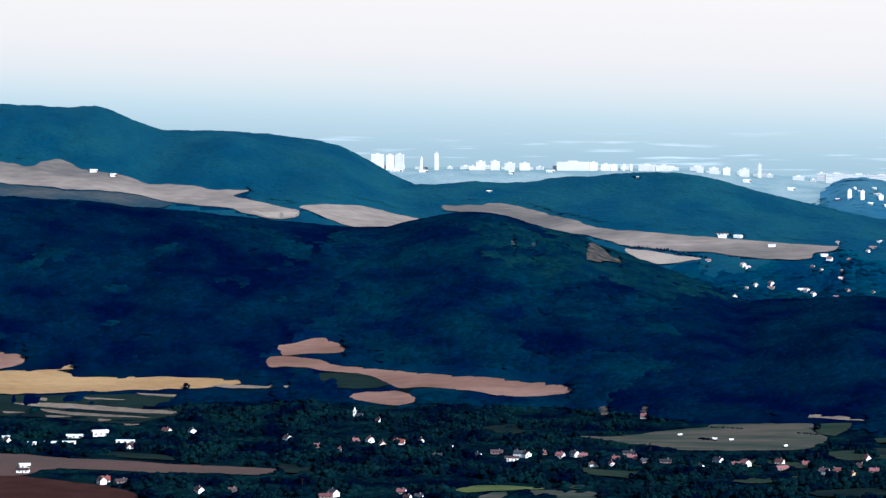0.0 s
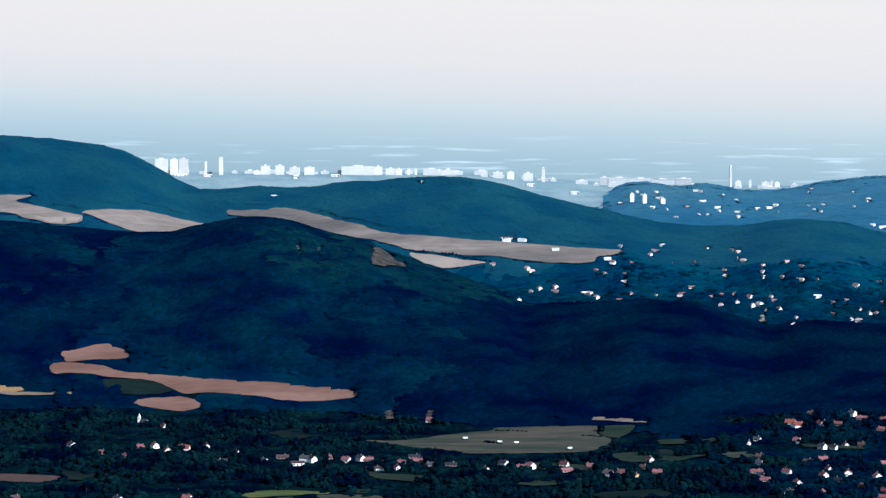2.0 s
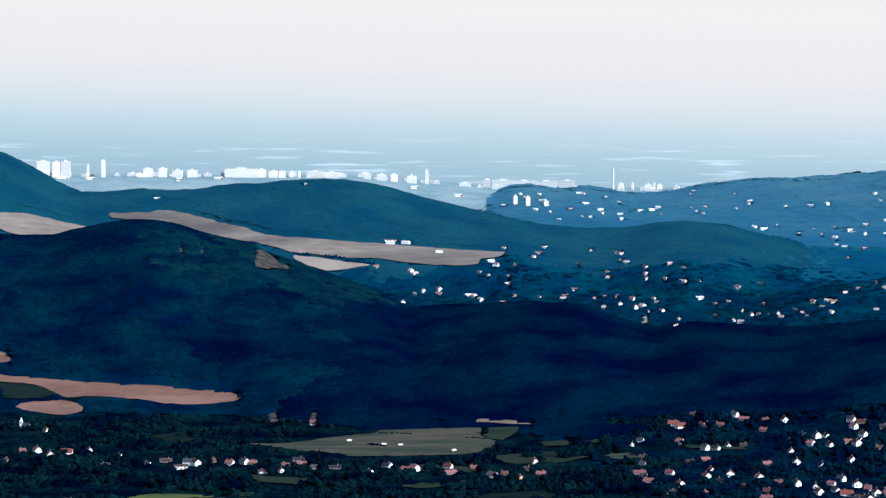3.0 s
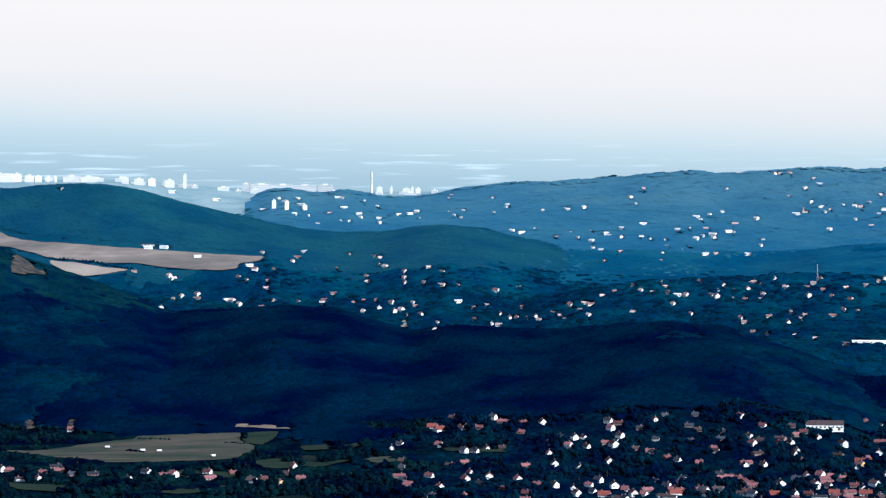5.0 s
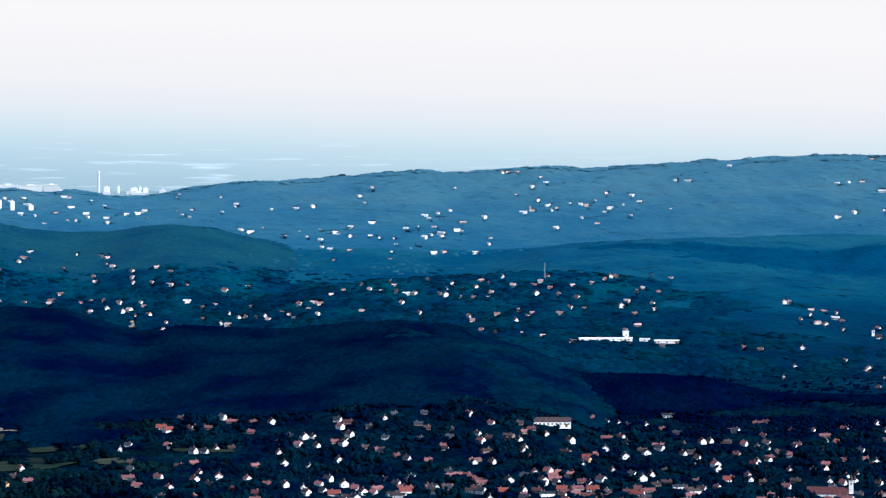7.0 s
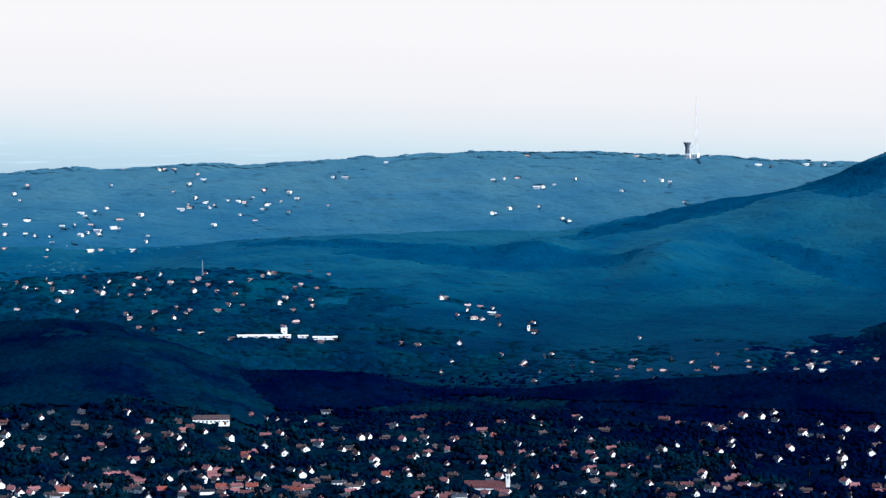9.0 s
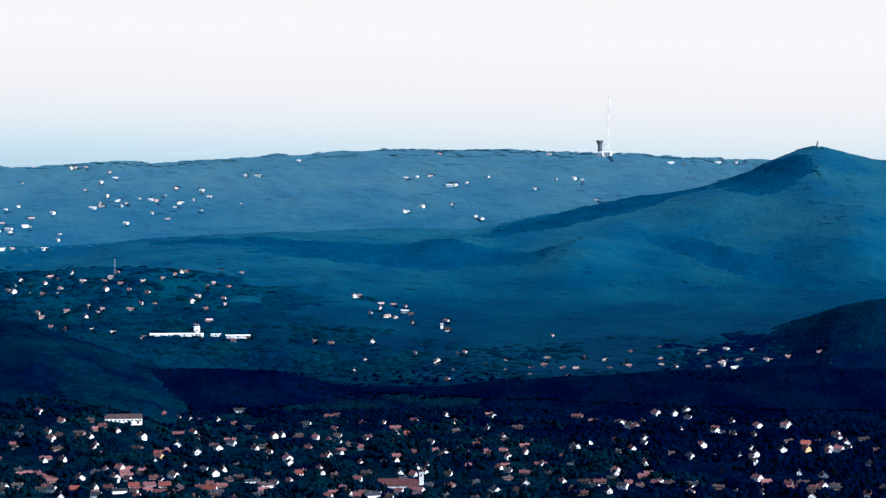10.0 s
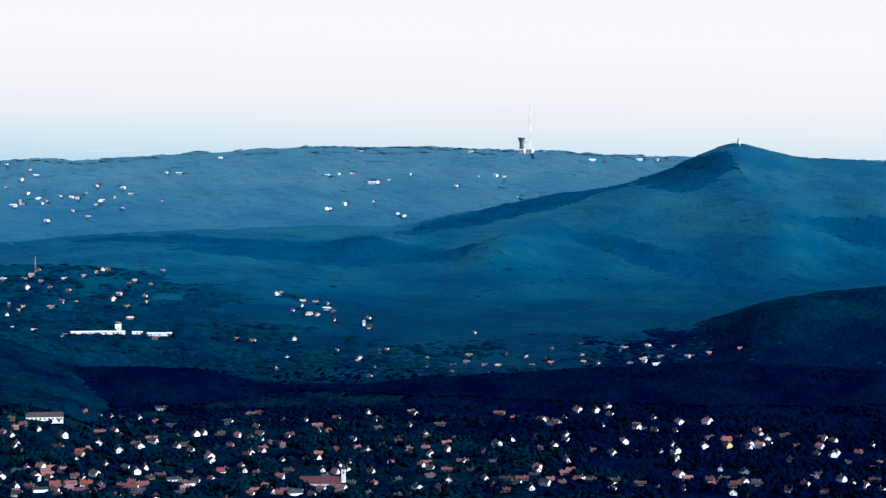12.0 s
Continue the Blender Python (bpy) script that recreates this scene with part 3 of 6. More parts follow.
field('hill_field', HILLTAN, 'pale dry hillside field between woods', [(-211, 4008), (-190, 4016), (-150, 4025), (-110, 4049), (-69, 4055), (-29, 4048), (-52, 4024), (-76, 3977), (-83, 3959), (-131, 3950), (-164, 3967), (-187, 3992)])
field('hill_field', HILLTAN, 'long pale dry field below the wooded hill', [(-7, 4124), (55, 4106), (68, 4119), (88, 4119), (137, 4072), (175, 4012), (213, 3964), (252, 3944), (291, 3927), (368, 3905), (444, 3877), (512, 3856), (552, 3847), (529, 3815), (505, 3805), (498, 3773), (470, 3773), (434, 3793), (398, 3811), (362, 3841), (324, 3854), (286, 3867), (248, 3886), (219, 3918), (204, 3935), (172, 3946), (133, 3976), (111, 4034), (63, 4070), (30, 4078), (-3, 4102)])
field('hill_field', CHALK, 'pale chalky field corner behind the cone hill', [(248, 3874), (286, 3859), (323, 3840), (359, 3813), (329, 3814), (305, 3812), (290, 3811), (268, 3835)])
field('quarry', QUARRY, 'bare brown quarry scar in the wooded slope', [(178, 3385), (186, 3378), (195, 3360), (198, 3334), (208, 3328), (213, 3309), (203, 3300), (194, 3298), (183, 3275), (172, 3267), (165, 3276), (168, 3312), (173, 3346)])
field('clearing', HILLSCRUB, 'small bare patch of scrubby grass on the cone hill', [(101, 3310), (109, 3320), (113, 3310), (106, 3298)])
field('clearing', HILLSCRUB, 'small bare patch of scrubby grass on the cone hill', [(78, 3301), (83, 3303), (86, 3293), (79, 3285)])
field('clearing', QUARRY, 'small bare clearing among dark woods', [(154, 2800), (165, 2799), (165, 2769), (154, 2768)])
field('clearing', QUARRY, 'small bare clearing among dark woods', [(195, 2791), (208, 2786), (205, 2760), (195, 2765)])
field('meadow', GRASS, 'green meadow strip between hedges', [(116, 2379), (142, 2358), (174, 2348), (195, 2342), (158, 2311), (123, 2329)])
field('meadow', GRASS, 'green meadow strip between hedges', [(225, 2305), (244, 2327), (262, 2319), (292, 2334), (311, 2315), (253, 2280)])
field('meadow', PASTURE, 'green meadow strip beside the village street', [(355, 2515), (407, 2534), (398, 2478), (353, 2461)])
field('meadow', PASTURE, 'green meadow strip beside the village', [(288, 2233), (363, 2261), (353, 2200), (298, 2200)])
field('meadow', GRASS, 'pale mown strip beside the gardens', [(99, 2268), (118, 2275), (122, 2249), (103, 2248)])
field('meadow', PASTURE, 'grassy strip beside the farm sheds', [(-297, 2502), (-248, 2474), (-229, 2433), (-270, 2449), (-308, 2475)])
field('meadow', PASTURE, 'green meadow among hedges and trees', [(-144, 2418), (-116, 2399), (-106, 2338), (-136, 2356)])
field('meadow', PASTURE, 'rough green slope between two fields', [(-133, 2929), (-85, 2929), (-55, 2897), (-73, 2887), (-108, 2890), (-132, 2907)])
field('meadow', PASTURE, 'rough green clearing below the woods', [(36, 2682), (64, 2719), (96, 2676), (62, 2623)])
field('meadow', GRASS, 'green meadow strip on the village edge', [(339, 2499), (369, 2513), (398, 2472), (435, 2490), (398, 2442), (351, 2445)])
field('meadow', GRASS, 'green meadow strip on the village edge', [(397, 2594), (455, 2590), (457, 2570), (403, 2565)])
field('meadow', GRASS, 'narrow green meadow among gardens', [(527, 2540), (579, 2504), (579, 2492), (526, 2518)])
field('meadow', GRASS, 'green meadow among village gardens', [(260, 2450), (315, 2420), (320, 2379), (264, 2394)])
field('meadow', STUBBLE, 'dry meadow strip beside the village', [(439, 2498), (476, 2501), (477, 2466), (450, 2449)])
field('rock_face', CHALK, 'pale bare rock on the ridge', [(666, 3465), (673, 3471), (667, 3422), (657, 3424)])


def inside(px, py, poly):
    """Which of the points lie within the outline."""
    hit = np.zeros(np.shape(px), bool)
    for (x0, y0), (x1, y1) in zip(poly, poly[1:] + poly[:1]):
        if y0 != y1:
            hit ^= ((y0 > py) != (y1 > py)) & (px < (x1 - x0) * (py - y0) / (y1 - y0) + x0)
    return hit


def rounded(poly):
    """The outline with its corners cut and its edge roughened a little."""
    for _ in range(1):
        poly = [p for (x0, y0), (x1, y1) in zip(poly, poly[1:] + poly[:1]) for p in ((x0 * 0.86 + x1 * 0.14, y0 * 0.86 + y1 * 0.14), (x0 * 0.14 + x1 * 0.86, y0 * 0.14 + y1 * 0.86))]
    fine = []
    for (x0, y0), (x1, y1) in zip(poly, poly[1:] + poly[:1]):
        n = max(1, int(math.hypot(x1 - x0, y1 - y0) / 6))
        fine += [(x0 + (x1 - x0) * k / n, y0 + (y1 - y0) * k / n) for k in range(n)]
    arr = np.array(fine)
    return [(x + 2.4 * a, y + 2.2 * b) for (x, y), a, b in zip(fine, value_noise(arr[:, 0] / 5, arr[:, 1], 9, 71), value_noise(arr[:, 0], arr[:, 1], 13, 72))]


def drape(name, mat, label, outline, lift):
    """A sheet of soil or grass that follows the ground."""
    edge = rounded(outline)
    xs, ys = np.array(edge).T
    step = max(6.0, math.sqrt((np.ptp(xs) + 1) * (np.ptp(ys) + 1)) / 28)
    gx, gy = np.meshgrid(np.arange(xs.min(), xs.max(), step), np.arange(ys.min(), ys.max(), step))
    gx, gy = gx.ravel() + 0.3, gy.ravel() + 0.3
    keep = inside(gx, gy, edge)
    pts = [Vector(p) for p in edge] + [Vector(p) for p in zip(gx[keep], gy[keep])]
    n = len(edge)
    v2, _, f2, *_ = delaunay_2d_cdt(pts, [(i, (i + 1) % n) for i in range(n)], [], 1, 0.01)
    arr = np.array([tuple(v) for v in v2])
    z, _ = relief(np.degrees(np.arctan2(arr[:, 0], arr[:, 1])), np.hypot(arr[:, 0], arr[:, 1]))
    me = mesh_of(name, [(x, y, h + lift) for (x, y), h in zip(arr, z)], [tuple(f) for f in f2], mat, True)
    return tagged(new(name, me), label, "field", kind="structure")


# raster of open land, in bearing and range: True where no wood grows
STEP_B, STEP_R, B0, R0 = 0.03, 6.0, -11.0, 1700.0
open_b, open_r = np.meshgrid(np.arange(B0, 39.0, STEP_B), np.arange(R0, 4940.0, STEP_R), indexing="ij")
open_x, open_y = open_r * np.sin(np.radians(open_b)), open_r * np.cos(np.radians(open_b))
OPEN_LAND = np.zeros(open_b.shape, bool)
for order, (name, mat, label, outline) in enumerate(FIELDS):
    drape(name, mat, label, outline, 0.5 + 0.03 * order)
    cleared = inside(open_x, open_y, rounded(outline))
    if name in ("meadow", "rough_pasture", "clearing", "hill_scrub"):  # bushes and trees have spread into the rough grass
        cleared &= value_noise(open_x, open_y, 20, 73) + 0.5 * value_noise(open_x, open_y, 7, 74) > -0.12
    OPEN_LAND |= cleared

# ---- where the houses stand, quarter by quarter: metres east and north of the lookout ----
QUARTERS = []


def quarter(*houses):
    QUARTERS.append(houses)


quarter('north_street', 'white_house', [(-92, 2498), (-67, 2567), (-20, 2568), (7, 2516), (31, 2452), (67, 2455), (73, 2451), (103, 2446), (116, 2457), (145, 2396), (220, 2382), (239, 2416), (261, 2402), (292, 2414), (322, 2350), (373, 2448), (-144, 2584), (-63, 2731), (-87, 2206), (-33, 2224), (-28, 2192), (-19, 2196), (-238, 2645), (198, 2745), (-283, 2536), (-287, 2532), (-280, 2283), (-195, 2223), (-404, 2581)])
quarter('north_street', 'red_roofed_house', [(-81, 2571), (91, 2474), (122, 2457), (151, 2431), (167, 2442), (254, 2403), (290, 2382), (314, 2412), (335, 2372), (367, 2368), (-114, 2533), (-93, 2198)])
quarter('north_street', 'cream_house', [(-55, 2531), (-263, 2651)])
quarter('north_street', 'orange_roofed_house', [(-40, 2552), (-279, 2295)])
quarter('north_street', 'brown_roofed_house', [(-5, 2452), (48, 2480), (165, 2474), (175, 2418), (193, 2416), (360, 2401), (-265, 2289), (-169, 2230)])
quarter('north_street', 'long_house', [(60, 2427), (130, 2388), (-355, 2353)])
quarter('north_street', 'ochre_house', [(342, 2323)])
quarter('west_quarter', 'white_house', [(492, 2569), (525, 2546), (560, 2613), (565, 2612), (598, 2641), (637, 2599), (541, 2510), (551, 2508), (564, 2517), (638, 2529), (658, 2524), (650, 2526), (636, 2496), (652, 2488), (695, 2572), (690, 2544), (690, 2511), (682, 2496), (676, 2482), (737, 2556), (702, 2441), (474, 2341), (504, 2277), (563, 2255), (610, 2288), (594, 2259), (568, 2200), (586, 2216), (657, 2279), (615, 2196), (623, 2193)])
quarter('west_quarter', 'orange_roofed_house', [(536, 2630), (540, 2617), (590, 2194)])
quarter('west_quarter', 'red_roofed_house', [(576, 2609), (604, 2623), (621, 2611), (610, 2573), (703, 2561), (671, 2495), (700, 2446), (518, 2245), (551, 2266), (529, 2214), (477, 2205), (634, 2223)])
quarter('west_quarter', 'brown_roofed_house', [(562, 2661), (578, 2514), (749, 2565), (715, 2533), (691, 2461)])
quarter('west_quarter', 'long_house', [(449, 2215)])
quarter('centre', 'white_house', [(683, 2284), (660, 2253), (815, 2536), (826, 2503), (755, 2421), (794, 2434), (762, 2356), (776, 2347), (819, 2434), (831, 2434), (824, 2398), (865, 2456), (886, 2448), (815, 2355), (792, 2278), (779, 2219), (774, 2251), (745, 2172), (753, 2232), (678, 2206), (710, 2175), (980, 2602), (993, 2601), (1000, 2594), (962, 2514), (910, 2367), (961, 2412), (864, 2278), (865, 2234), (882, 2232), (865, 2209), (828, 2210), (1018, 2591), (787, 2208), (810, 2148)])
quarter('centre', 'orange_roofed_house', [(652, 2201), (728, 2173), (875, 2372), (802, 2160), (778, 2169)])
quarter('centre', 'long_house', [(639, 2172), (756, 2142)])
quarter('centre', 'brown_roofed_house', [(760, 2520), (777, 2557), (745, 2466), (781, 2488), (773, 2462), (787, 2398), (855, 2502), (726, 2317), (694, 2210), (945, 2414)])
quarter('centre', 'red_roofed_house', [(757, 2433), (765, 2363), (859, 2480), (848, 2466), (719, 2290), (733, 2285), (731, 2248), (681, 2222), (714, 2203), (757, 2172), (831, 2294), (818, 2260), (811, 2212), (895, 2399), (945, 2508), (792, 2172), (839, 2154), (843, 2140), (1021, 2556), (963, 2599)])
quarter('centre', 'cream_house', [(803, 2274)])
quarter('east_quarter', 'brown_roofed_house', [(1025, 2524), (983, 2385), (877, 2135), (1043, 2447), (1060, 2361), (1199, 2423), (1043, 2072), (1210, 2342), (1124, 2093), (1266, 2421), (1226, 2311), (1174, 2143)])
quarter('east_quarter', 'long_house', [(1061, 2639), (932, 2032)])
quarter('east_quarter', 'white_house', [(997, 2440), (1019, 2448), (1029, 2453), (970, 2304), (966, 2332), (885, 2127), (905, 2141), (1083, 2517), (1142, 2578), (1096, 2481), (1056, 2402), (1051, 2422), (1057, 2384), (1053, 2324), (1009, 2296), (998, 2279), (1023, 2303), (960, 2204), (1138, 2506), (1159, 2505), (1139, 2431), (1112, 2372), (1191, 2494), (1042, 2224), (1011, 2150), (1036, 2169), (1032, 2145), (1098, 2246), (1108, 2259), (1244, 2535), (1043, 2121), (1123, 2243), (1143, 2241), (1277, 2496), (1231, 2417), (1148, 2212), (1105, 2148), (1103, 2127), (1182, 2244), (1148, 2149)])
quarter('east_quarter', 'white_house', [(1238, 2254), (1199, 2203), (1110, 2042), (958, 2038), (920, 2051)])
quarter('east_quarter', 'white_house', [(899, 2047), (1031, 2011), (1016, 1992), (1047, 2003)])
quarter('east_quarter', 'red_roofed_house', [(1080, 2522), (1131, 2574), (1100, 2409), (1155, 2467), (1199, 2512), (1059, 2260), (1086, 2172), (1153, 2268), (1168, 2318), (1283, 2516), (1154, 2222), (1111, 2109), (1152, 2160), (922, 2042), (1026, 1987), (1066, 1984)])
quarter('east_quarter', 'orange_roofed_house', [(932, 2181), (1144, 2415)])
quarter('east_quarter', 'cream_house', [(1223, 2474)])
quarter('far_east_quarter', 'white_house', [(1265, 2276), (1367, 2398), (1366, 2375), (1371, 2372), (1391, 2393), (1276, 2215), (1299, 2284), (1327, 2278), (1306, 2244), (1182, 2079), (1435, 2442), (1451, 2432), (1470, 2440), (1450, 2404), (1397, 2329), (1293, 2140), (1345, 2206), (1419, 2302), (1419, 2269), (1433, 2255), (1473, 2358), (1475, 2314), (1508, 2312), (1395, 2146), (1374, 2165), (1339, 2130), (1355, 2129), (1330, 2093), (1460, 2185), (1507, 2226), (1441, 2140), (1454, 2146), (1479, 2167), (1180, 2002), (1165, 1927), (1120, 2004), (1136, 1986), (1262, 1980), (1218, 1904), (1321, 1970)])
quarter('far_east_quarter', 'white_house', [(1281, 1910)])
quarter('far_east_quarter', 'red_roofed_house', [(1358, 2467), (1355, 2427), (1374, 2407), (1186, 2041), (1201, 2055), (1434, 2326), (1137, 2027), (1154, 2008), (1260, 1963), (1244, 1939), (1271, 1946), (1273, 1911)])
quarter('far_east_quarter', 'brown_roofed_house', [(1262, 2213), (1292, 2173), (1439, 2204), (1183, 1991), (1126, 2033), (1152, 1986), (1295, 1911), (1205, 1950), (1198, 1912), (1283, 1943)])
quarter('far_east_quarter', 'long_house', [(1421, 2286), (1196, 1974)])
quarter('far_east_quarter', 'orange_roofed_house', [(1443, 2182)])
quarter('far_east_quarter', 'ochre_house', [(1415, 2138)])
quarter('edge_quarter', 'brown_roofed_house', [(1515, 2191), (1385, 1871), (1368, 1928), (1439, 1985)])
quarter('edge_quarter', 'white_house', [(1526, 2145), (1525, 2126), (1476, 2053), (1360, 1884), (1356, 1863), (1352, 1841), (1313, 1869), (1353, 1820), (1411, 2030), (1538, 2082)])
quarter('edge_quarter', 'red_roofed_house', [(1351, 1911), (1499, 2051), (1474, 2112), (1465, 1971), (1307, 1834), (1320, 1908)])
quarter('middle_valley', 'white_house', [(546, 3866), (583, 3832), (606, 3780), (638, 3795), (676, 3906), (699, 3800), (703, 3775), (718, 3715), (706, 3648), (728, 3632), (494, 3731), (503, 3714), (405, 3770), (434, 3691), (413, 3689), (474, 3641), (479, 3612), (629, 3533), (675, 3581), (669, 3529), (679, 3535), (679, 3495), (697, 3499), (701, 3568), (798, 3482), (804, 3456), (812, 3450), (821, 3431), (831, 3425), (856, 3373)])
quarter('middle_valley', 'long_house', [(611, 3913), (468, 3650), (756, 3544), (453, 3849), (516, 3785), (390, 3901), (412, 3902)])
quarter('middle_valley', 'red_roofed_house', [(410, 3762), (594, 3624), (628, 3598), (644, 3607), (659, 3604), (701, 3551), (900, 3444), (904, 3431), (852, 3609), (361, 3803), (595, 3867), (546, 3752), (704, 3873), (710, 3855)])
quarter('middle_valley', 'brown_roofed_house', [(506, 3593), (771, 3520), (929, 3470), (644, 3151)])
quarter('villa_slope', 'white_house', [(976, 3453), (1004, 3428), (1022, 3406), (995, 3372), (1000, 3312), (1066, 3414), (1056, 3383), (1051, 3393), (1086, 3407), (1104, 3406), (1112, 3369), (1148, 3387), (1160, 3332), (1204, 3414), (1187, 3322), (1050, 3267), (1093, 3215), (1112, 3226), (1041, 3190), (1046, 3151), (1374, 3479), (1392, 3454), (1216, 3042), (1199, 3121), (1081, 3434)])
quarter('villa_slope', 'long_house', [(1013, 3413)])
quarter('villa_slope', 'red_roofed_house', [(1012, 3463), (1071, 3366), (1101, 3343), (1173, 3378), (1231, 3587), (1048, 3247), (1125, 3247), (1157, 3235), (1196, 3255), (1118, 3083), (1303, 3424), (1284, 3517), (1130, 3422), (1084, 3260)])
quarter('villa_slope', 'cream_house', [(1206, 3307), (1293, 3420)])
quarter('villa_slope', 'brown_roofed_house', [(1074, 3137), (1094, 3118), (1183, 3059), (1227, 3154), (1122, 3442), (1251, 3375)])
quarter('hamlet', 'white_house', [(1462, 3246), (1468, 3243), (1438, 3143), (1465, 3174), (1504, 3182), (1491, 3136), (1459, 3115), (1469, 3088), (1519, 3095), (1607, 2983), (1406, 2950), (1334, 2931), (1410, 2895), (1451, 2928), (1461, 2927), (1442, 2789), (1454, 2751), (1524, 2841), (1487, 2720), (1558, 2754), (1675, 2843), (1695, 2784), (1660, 2708), (1745, 2720)])
quarter('hamlet', 'red_roofed_house', [(1478, 3199), (1454, 3131), (1405, 2888), (1479, 2856), (1583, 2809), (1713, 2807), (1749, 2718), (1595, 2784)])
quarter('hamlet', 'brown_roofed_house', [(1492, 3192), (1306, 3013), (1448, 2849), (1513, 2783), (1645, 2787), (1705, 2755), (1699, 2735), (1794, 2684), (1527, 2775), (1482, 2800), (1775, 2720)])
quarter('hamlet', 'long_house', [(1490, 3154), (1683, 2689)])
quarter('terrace_houses', 'long_house', [(625, 4416), (690, 4443), (765, 4536), (753, 4404), (767, 4345), (791, 4300), (832, 4353), (851, 4358), (968, 4083), (1083, 4256), (1087, 4036), (1161, 4095)])
quarter('terrace_houses', 'white_house', [(661, 4492), (663, 4455), (693, 4495), (662, 4330), (683, 4330), (684, 4237), (770, 4515), (761, 4297), (802, 4493), (814, 4442), (781, 4241), (734, 4245), (721, 4251), (864, 4367), (853, 4288), (937, 4467), (932, 4329), (911, 4247), (910, 4329), (905, 4273), (997, 4409), (999, 4322), (1005, 4333), (956, 4094), (994, 4109), (1043, 4254), (1109, 4254), (968, 4272), (1037, 4058), (1038, 4016), (1068, 4054), (1051, 3984), (1040, 3937), (1048, 3918), (1087, 4016), (1120, 4069), (1100, 3999), (1129, 3991), (1140, 3984), (1159, 3974)])
quarter('terrace_houses', 'white_house', [(1150, 3927), (1131, 3887), (1196, 4293), (1191, 4244)])
quarter('terrace_houses', 'brown_roofed_house', [(723, 4360), (953, 4513), (1010, 4031), (1033, 3844), (1075, 3911), (1235, 4356)])
quarter('upper_terraces', 'white_house', [(1196, 4030), (1218, 4040), (1251, 4093), (1275, 4123), (1300, 4141), (1221, 3985), (1206, 3969), (1232, 3965), (1272, 3990), (1181, 3922), (1163, 3898), (1283, 3898), (1299, 3935), (1334, 4075), (1464, 4226), (1361, 4310), (1445, 4143), (1422, 4113), (1445, 4080), (1485, 4108), (1500, 4098), (1529, 4113), (1520, 4044), (1596, 4126), (1594, 4088), (1547, 4003), (1564, 4083), (1413, 3968), (1474, 4022)])
quarter('upper_terraces', 'long_house', [(1252, 4118), (1238, 3988), (1267, 4004), (1189, 3865), (1247, 3847), (1501, 4263), (1450, 4112), (1403, 4090), (1539, 4071)])
quarter('upper_terraces', 'brown_roofed_house', [(1241, 4033), (1114, 3833), (1294, 4055), (1511, 4319), (1459, 4092), (1426, 4192), (1481, 3973), (1565, 4159)])
quarter('upper_terraces', 'red_roofed_house', [(1204, 3865), (1477, 4386), (1424, 4441), (1420, 4097), (1507, 4091)])
quarter('upper_terraces', 'cream_house', [(1468, 4389), (1488, 4370)])
quarter('ridge_villas', 'white_house', [(1688, 4171), (1813, 4245), (1962, 3965), (1982, 3964), (1826, 3853), (1821, 3855), (1858, 3869), (1903, 3861), (1902, 3776), (1906, 3761), (1933, 4046), (2033, 3992), (2060, 3883), (2125, 3930), (2157, 3903), (2151, 3920), (2369, 3947), (2465, 3936)])
quarter('ridge_villas', 'long_house', [(1705, 4160), (1954, 3969), (1910, 4043), (2354, 3961), (2439, 3952)])
quarter('ridge_villas', 'brown_roofed_house', [(1956, 4044), (2043, 4188), (2145, 3773), (2111, 3774), (1615, 4007)])
quarter('ridge_villas', 'red_roofed_house', [(2203, 4102)])
quarter('south_street', 'red_roofed_house', [(736, 2145), (786, 2128), (826, 2138), (799, 2255), (729, 2236), (732, 2269), (661, 2207), (658, 2229), (972, 2442)])
quarter('south_street', 'white_house', [(766, 2135), (775, 2208), (819, 2387)])
quarter('south_street', 'brown_roofed_house', [(806, 2137), (810, 2242), (806, 2447), (763, 2502)])
quarter('south_street', 'orange_roofed_house', [(828, 2124)])
quarter('south_street', 'long_house', [(705, 2185), (636, 2181), (875, 2149)])
quarter('south_gardens', 'white_house', [(1168, 1986), (1184, 1958), (1343, 2118), (1322, 2080), (1429, 2124), (1444, 2128), (1501, 2211), (1465, 2143), (1500, 2303), (1489, 2097), (1464, 2041), (1176, 2069), (1233, 2244)])
quarter('south_gardens', 'red_roofed_house', [(1255, 1918), (1089, 1971)])
quarter('south_gardens', 'brown_roofed_house', [(1263, 1898), (1285, 1898), (1094, 2000)])
quarter('south_gardens', 'cream_house', [(1364, 2362)])
quarter('church_street', 'red_roofed_house', [(660, 2216), (687, 2241), (728, 2295), (774, 2153), (780, 2142), (812, 2271), (933, 2054), (977, 2100)])
quarter('church_street', 'brown_roofed_house', [(695, 2222), (828, 2107), (792, 2121)])
quarter('church_street', 'long_house', [(876, 2122), (937, 2043)])
quarter('church_street', 'ochre_house', [(864, 2342)])


# ---- houses ----


